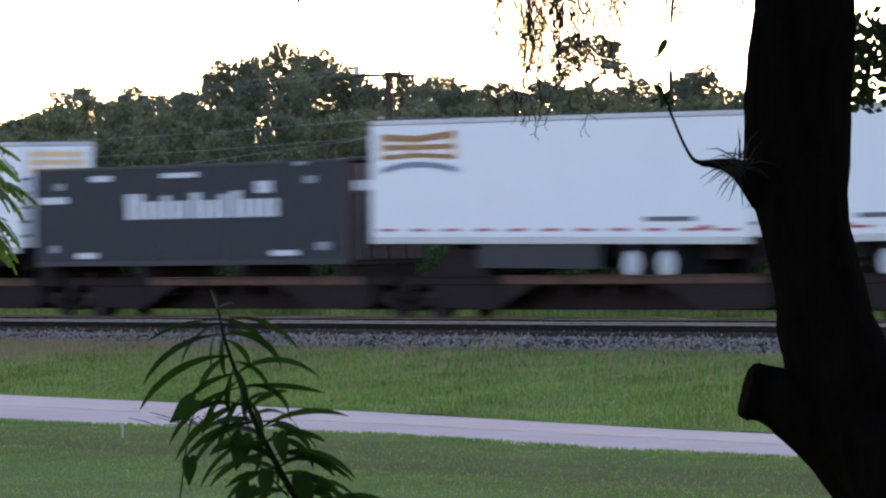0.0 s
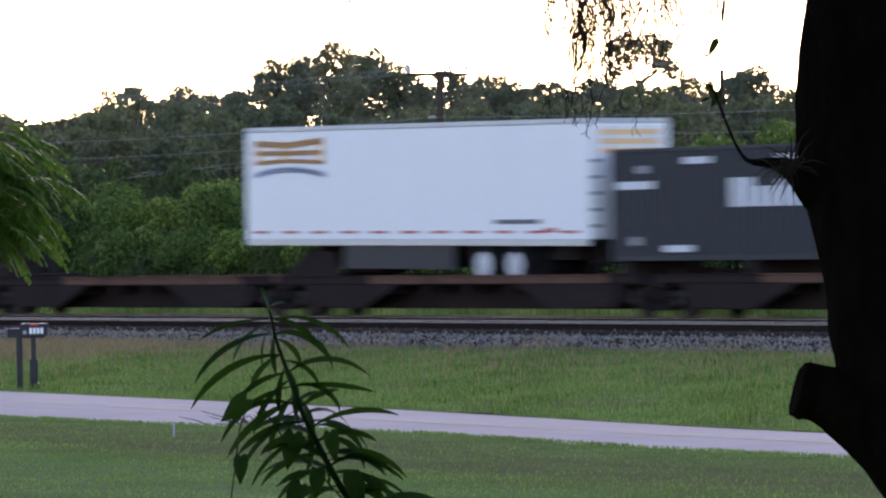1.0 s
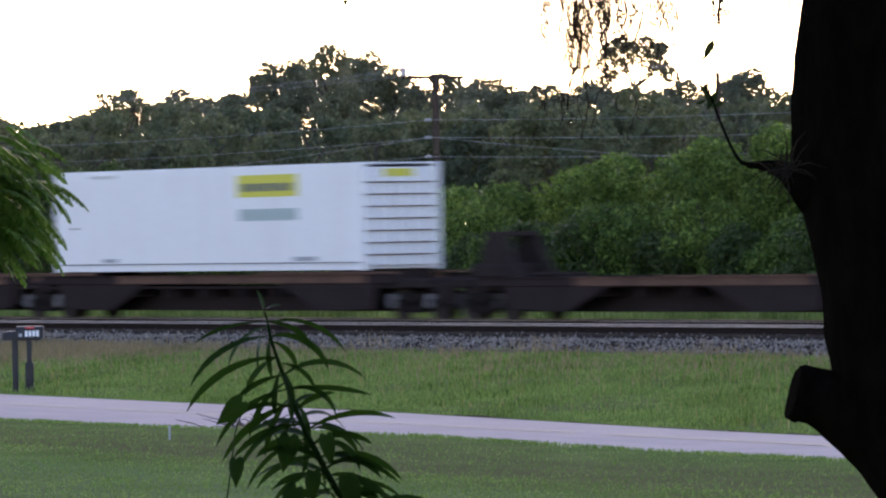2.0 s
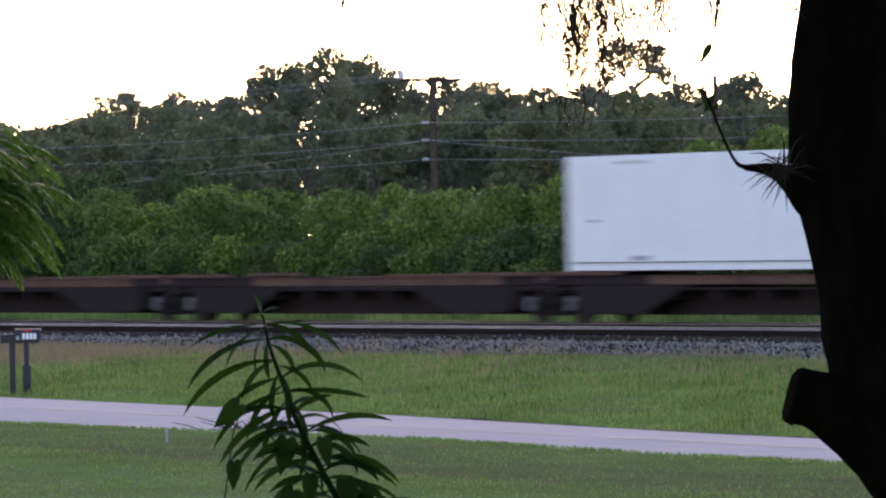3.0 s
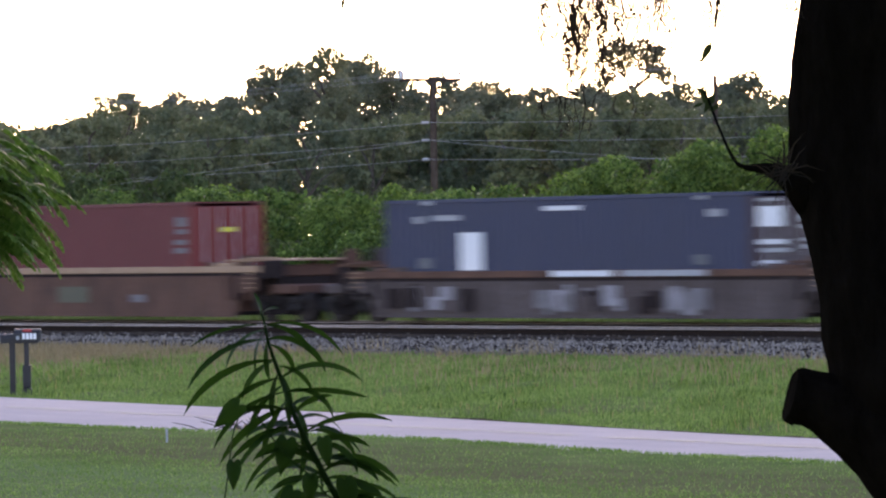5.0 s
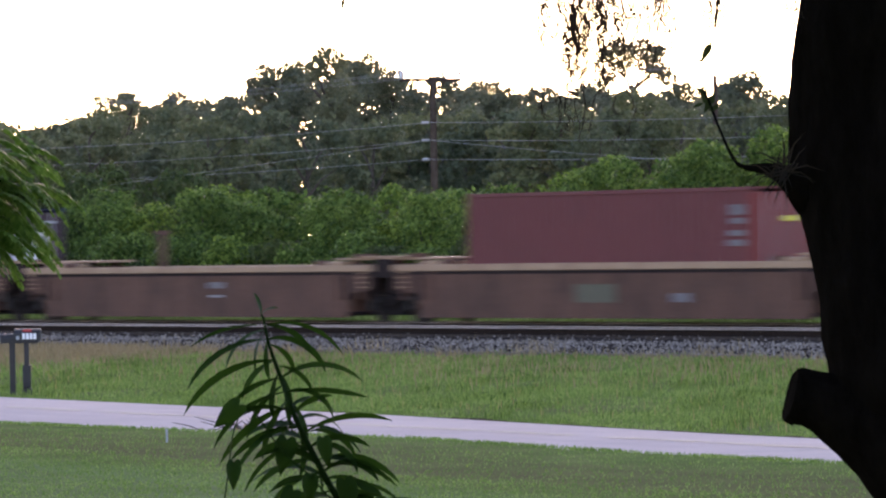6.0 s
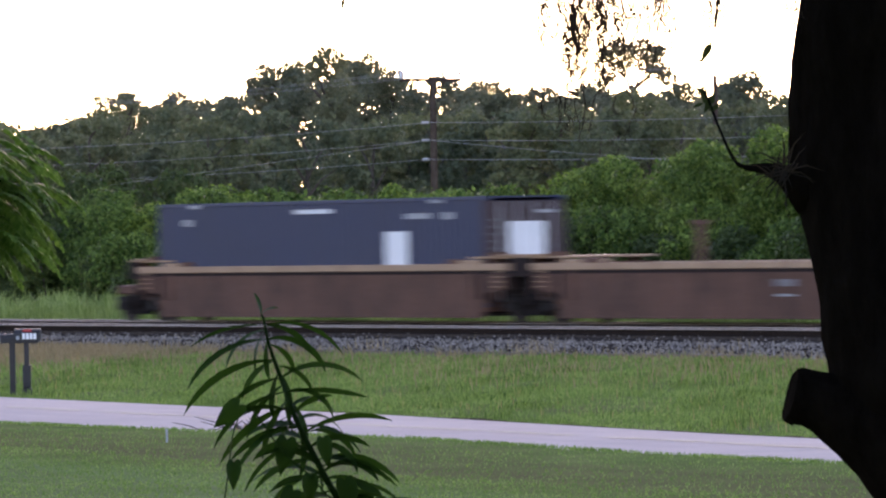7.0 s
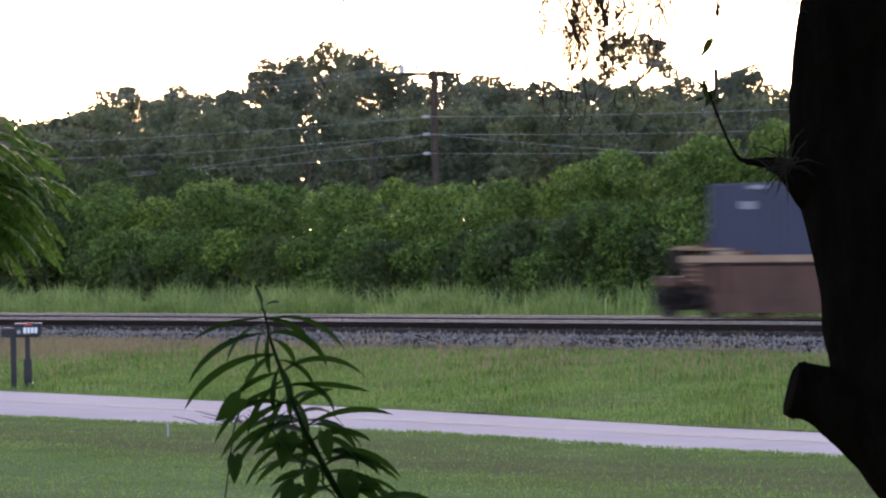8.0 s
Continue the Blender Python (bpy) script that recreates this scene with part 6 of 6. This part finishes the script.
def build_frond_tree():
    """Small tree with feathery leaves that hangs into the view."""
    rng = np.random.default_rng(91)
    D = 28.0
    x0 = -4.4
    g = ground_z(x0, D)
    tree = empty("feathery_tree", Matrix.Translation((x0, D, g)), label="small tree with drooping feathery green leaf fronds", category="tree")
    top = EYE + 1.3 - g
    items = [tube_data([(0, 0, -0.2), (0.1, 0, 1.2), (0.35, 0, top * 0.7), (0.5, 0, top)], [0.11, 0.09, 0.06, 0.03], 10, 0.1)]
    faces = []
    starts = []
    for k in range(170):
        zz = EYE - g + rng.uniform(0.0, 0.62)
        ex = rng.uniform(1.60, 2.30) - 0.28 * abs(zz - (EYE - g) - 0.3)
        ey = rng.uniform(-0.5, 0.5)
        starts.append((ex, ey, zz))
        if k % 6 == 0:
            ln = spline([(0.4, 0, min(top, zz - 0.1), 0.03), (0.9, ey * 0.6, zz + 0.12, 0.016), (ex, ey, zz, 0.006)], 4)
            items.append(tube_data([q[:3] for q in ln], [q[3] for q in ln], 6))
    for ex, ey, zz in starts:
        d = np.array([rng.uniform(0.5, 1.0), rng.uniform(-0.6, 0.6), rng.uniform(-0.45, 0.15)])
        d /= np.linalg.norm(d)
        p = np.array([ex, ey, zz])
        for j in range(26):
            d = d + np.array([0.0, 0.0, -0.045])
            d /= np.linalg.norm(d)
            p = p + d * 0.0125
            side = np.cross(d, [0.1, 0.3, 1.0])
            side /= np.linalg.norm(side)
            for sg in (-1, 1):
                dirn = side * sg + d * 0.35 + np.array([0, 0, -0.55]) + rng.normal(size=3) * 0.12
                dirn /= np.linalg.norm(dirn)
                l = 0.062 * math.sin(math.pi * (0.2 + 0.75 * j / 26)) * rng.uniform(0.8, 1.2)
                w = np.cross(dirn, d)
                w = w / (np.linalg.norm(w) + 1e-6)
                q = np.cross(w, dirn) * 0.012
                faces.append([p, p + dirn * l * 0.5 + q, p + dirn * l, p + dirn * l * 0.5 - q])
    v, f = join_data(items)
    raw("trunk", v, f, BARK_FAR, tree, "thin grey-brown trunk and twigs")
    quads("fronds", np.array(faces), LEAF_FROND, tree, "feathery drooping green leaflets")


build_near_tree()
build_moss()
build_shrub()
build_frond_tree()


def build_unseen_wood():
    """Unseen trees added around the camera to keep low sky light off the yard."""
    rng = np.random.default_rng(8)
    for i, (x, y) in enumerate(((-13, -9), (-8, -12), (-3, -10), (2, -12), (7, -10), (12, -11), (16, -4), (-16, -3), (17, 4), (-17, 5))):
        g = ground_z(x, y)
        tree = empty("unseen_shade_tree", Matrix.Translation((x, y, g)), label="dense dark unseen tree added to block sky light", category="tree", group="trees around the yard")
        lumps = [(rng.normal() * 2.0, rng.normal() * 2.0, rng.uniform(1.2, 9.5), rng.uniform(1.0, 1.9)) for k in range(24)]
        quads("crown", lump_leaves(lumps, 9, 0.2, rng, jitter=0.9, under=-1), LEAF_CROWN, tree)
        v, f = tube_data([(0, 0, -0.3), (0.1, 0, 4), (0, 0, 8)], [0.3, 0.22, 0.1], 8)
        raw("trunk", v, f, BARK, tree)


build_unseen_wood()

# ---------------------------------------------------------------- poles, wires, mailboxes, small things
POLE_A, POLE_N = -152.97, 107.4


def build_pole(a, n, height, label):
    w = at(a, n)
    g = ground_z(w.x, w.y)
    pole = empty("utility_pole", pose(w.x, w.y, g, 0, 0, HEADING), label=label, category="utility pole", group="poles of the wire line along the railway")
    v, f = tube_data([(0, 0, -0.3), (0.0, 0, height * 0.5), (0, 0, height)], [0.15, 0.125, 0.105], 10, 0.05)
    raw("shaft", v, f, POLE_WOOD, pole)
    part("crossarm", boxed(-0.17, -0.06, -1.26, 1.26, height - 0.16, height - 0.04, bevel=0.01), POLE_WOOD, pole)
    for y in (-0.62, 0.50, 1.20):
        bm = bmesh.new()
        cyl(bm, (-0.115, y, height + 0.05), "z", 0.018, 0.18, 8)
        cyl(bm, (-0.115, y, height + 0.14), "z", 0.065, 0.17, 10, 0.04)
        part("insulator", bm, PORCELAIN, pole, "pale pin insulator")
    bm = bmesh.new()
    cyl(bm, (-0.115, -1.22, height + 0.06), "z", 0.10, 0.24, 12)
    cyl(bm, (-0.115, -1.22, height + 0.20), "z", 0.04, 0.12, 8)
    part("cutout", bm, PORCELAIN, pole, "pale grey cylindrical cutout")
    for z in (height - 1.55, height - 2.15, height - 2.80):
        bm = bmesh.new()
        cyl(bm, (-0.28, -0.13, z), "x", 0.05, 0.34, 8)
        part("dead_end", bm, WIRE, pole, "bright metal wire clamp")
    for s in (-1, 1):
        bm = bmesh.new()
        box(bm, -0.05, -0.03, -0.02, 0.02, 0, 0.75)
        ob = part("arm_brace", bm, POLE_WOOD, pole)
        ob.matrix_basis = pose(-0.06, 0, height - 0.62, -s * 52, 0, 0)
    return pole


def wire(p, q, sag, r=0.011, label="thin sagging overhead wire"):
    p, q = Vector(p), Vector(q)
    pts = []
    for i in range(25):
        u = i / 24
        w = p.lerp(q, u)
        w.z -= sag * 4 * u * (1 - u)
        pts.append(w)
    v, f = tube_data(pts, [r] * 25, 5)
    ob = raw("overhead_wire", v, f, WIRE)
    return tagged(ob, label, "wire", "wires of the pole line")


def build_line():
    H = 8.05
    span = 45.0
    for k in (-1, 0, 1):
        build_pole(POLE_A + k * span, POLE_N, H, "weathered dark wooden utility pole with crossarm and insulators")
    g = ground_z(*at(POLE_A, POLE_N).xy)
    for k in (-1, 0):
        for y in (-1.22, -0.62, 0.50, 1.20):
            wire(at(POLE_A + k * span, POLE_N + y, g + H + 0.18), at(POLE_A + (k + 1) * span, POLE_N + y, g + H + 0.18), 0.45, 0.004)
        for z, sg in ((H - 1.55, 0.30), (H - 2.15, 0.34), (H - 2.80, 0.30)):
            wire(at(POLE_A + k * span, POLE_N - 0.15, g + z), at(POLE_A + (k + 1) * span, POLE_N - 0.15, g + z), sg, 0.006)
    wire(at(POLE_A, POLE_N - 0.15, g + H - 2.15), at(POLE_A - 60, POLE_N - 14, g + 1.6), 0.2, 0.006, "thin service wire slanting down from the pole")
    wire(at(POLE_A, POLE_N - 0.15, g + H - 2.15), at(POLE_A + 30, POLE_N + 3, g + 4.0), 0.2, 0.006, "thin service wire slanting down from the pole")
    # bare pole standing farther off in the wood
    w = sight(1268, 300, 232)
    gz = ground_z(w.x, w.y)
    pole = empty("bare_pole", Matrix.Translation((w.x, w.y, gz)), label="bare broken-topped wooden pole in the wood", category="pole")
    v, f = tube_data([(0, 0, -0.3), (0, 0, 4), (0, 0, 9.2)], [0.14, 0.12, 0.10], 8, 0.1)
    raw("shaft", v, f, POLE_WOOD, pole)
    part("top_spike", boxed(-0.10, -0.05, -0.03, 0.03, 9.15, 9.5), POLE_WOOD, pole)


def build_mailboxes():
    def box_shell(bm, cx, w, d, z, h):
        """Half-round mailbox, its long side along x."""
        sec = [(-w / 2, 0), (w / 2, 0)] + [(w / 2 * math.cos(t), h - w / 2 + w / 2 * math.sin(t)) for t in np.linspace(0, math.pi, 9)]
        a = [bm.verts.new((cx - d / 2, y, z + zz)) for y, zz in sec]
        b = [bm.verts.new((cx + d / 2, y, z + zz)) for y, zz in sec]
        k = len(sec)
        bm.faces.new(a[::-1]), bm.faces.new(b)
        for i in range(k):
            bm.faces.new((a[i], a[(i + 1) % k], b[(i + 1) % k], b[i]))

    # broad mailbox on a turned post
    w = sight(48, 694, 113.0)
    g = ground_z(w.x, w.y)
    m = empty("mailbox", Matrix.Translation((w.x, w.y, g)), label="black rounded mailbox with white number plate on a moulded post", category="mailbox", group="mailboxes by the road")
    bm = bmesh.new()
    box(bm, -0.10, 0.10, -0.10, 0.10, -0.1, 0.14, bevel=0.02)
    box(bm, -0.085, 0.085, -0.085, 0.085, 0.14, 0.62, bevel=0.02)
    box(bm, -0.05, 0.05, -0.05, 0.05, 0.6, 1.12, bevel=0.01)
    part("post", bm, BLACK_PAINT, m)
    bm = bmesh.new()
    box_shell(bm, 0.03, 0.27, 0.55, 1.10, 0.26)
    part("box_body", bm, BLACK_PAINT, m)
    part("support", boxed(-0.22, 0.25, -0.06, 0.06, 1.06, 1.10, bevel=0.01), BLACK_PAINT, m)
    part("front_lid", boxed(-0.262, -0.246, -0.125, 0.125, 1.11, 1.32, bevel=0.005), BLACK_PAINT, m)
    plate = part("number_plate", boxed(-0.08, 0.235, -0.141, -0.136, 1.135, 1.275), BLACK_PAINT, m)
    for i in range(4):
        part("number_bar", boxed(-0.07 + i * 0.076, -0.012 + i * 0.076, -0.146, -0.141, 1.145, 1.265), PLACARD, plate, "white bar on a dark plate")
    part("round_sticker", boxed(-0.20, -0.13, -0.142, -0.136, 1.14, 1.21, bevel=0.002), DECAL_DIM, m)
    part("flag", boxed(-0.06, 0.12, -0.158, -0.150, 1.30, 1.345), FLAG_RED, m, "red signal flag folded down")
    # smaller mailbox behind it on a square post
    w = sight(23, 695, 113.3)
    g = ground_z(w.x, w.y)
    m = empty("mailbox", Matrix.Translation((w.x, w.y, g)), label="small black mailbox on a plain square wooden post", category="mailbox", group="mailboxes by the road")
    part("post", boxed(-0.06, 0.06, -0.06, 0.06, -0.1, 1.10, bevel=0.01), BLACK_PAINT, m)
    bm = bmesh.new()
    box_shell(bm, -0.03, 0.2, 0.40, 1.06, 0.2)
    part("box_body", bm, BLACK_PAINT, m)
    part("front_lid", boxed(-0.25, -0.235, -0.1, 0.1, 1.07, 1.24, bevel=0.005), BLACK_PAINT, m)


def build_small():
    # pale stake in the lawn
    w = sight(296, 815, 80.0)
    g = ground_z(w.x, w.y)
    st = empty("marker_stake", Matrix.Translation((w.x, w.y, g)), label="short pale wooden marker stake in the lawn", category="stake")
    part("shaft", boxed(-0.015, 0.015, -0.01, 0.01, -0.1, 0.14, bevel=0.003), DECAL_DIM, st)
    part("tip", boxed(-0.018, 0.018, -0.012, 0.012, 0.14, 0.20, bevel=0.004), DECAL_DIM, st, "pale painted tip")
    # heap of dead twigs at the road edge
    rng = np.random.default_rng(3)
    w = sight(455, 762, 88.0)
    g = ground_z(w.x, w.y)
    heap = empty("brush_heap", Matrix.Translation((w.x, w.y, g)), label="small heap of dead grey twigs at the road edge", category="brush heap")
    items = []
    for k in range(60):
        a = np.array([rng.normal() * 0.28, rng.normal() * 0.25, abs(rng.normal()) * 0.08])
        d = np.array([rng.normal() * 0.35, rng.normal() * 0.3, rng.uniform(0.0, 0.28)])
        items.append(tube_data([a, a + d * 0.5 + [0, 0, 0.03], a + d], [0.012, 0.009, 0.004], 5))
    v, f = join_data(items)
    raw("brushwood", v, f, TWIG, heap)
    pts = rng.normal(size=(500, 3)) * [0.30, 0.28, 0.07]
    pts[:, 2] = np.abs(pts[:, 2]) + 0.02
    quads("leaf_litter", leaf_quads(pts, rng.normal(size=(500, 3)), 0.04, rng), BLADE_DRY, heap, "brown dead leaves")["kind"] = "stuff"


build_line()
build_mailboxes()
build_small()


# ---------------------------------------------------------------- what moves
def run_of(p, tilt):
    """Rows for a car or load whose middle passes straight ahead of the camera when SPEED * t = -p."""
    rows = []
    for t in (0.0, 2.0, 4.0, 6.0, 8.0):
        w = at(ZERO + p + SPEED * t, TRACK_A, RAIL_Z)
        rows.append((t, pose(w.x, w.y, w.z, 0, 0, HEADING) @ pose(0, 0, 0, 0, tilt, 0)))
    return rows


def motions():
    for ob, p, tilt in RUNNING:
        walk(ob, run_of(p, tilt))


motions()
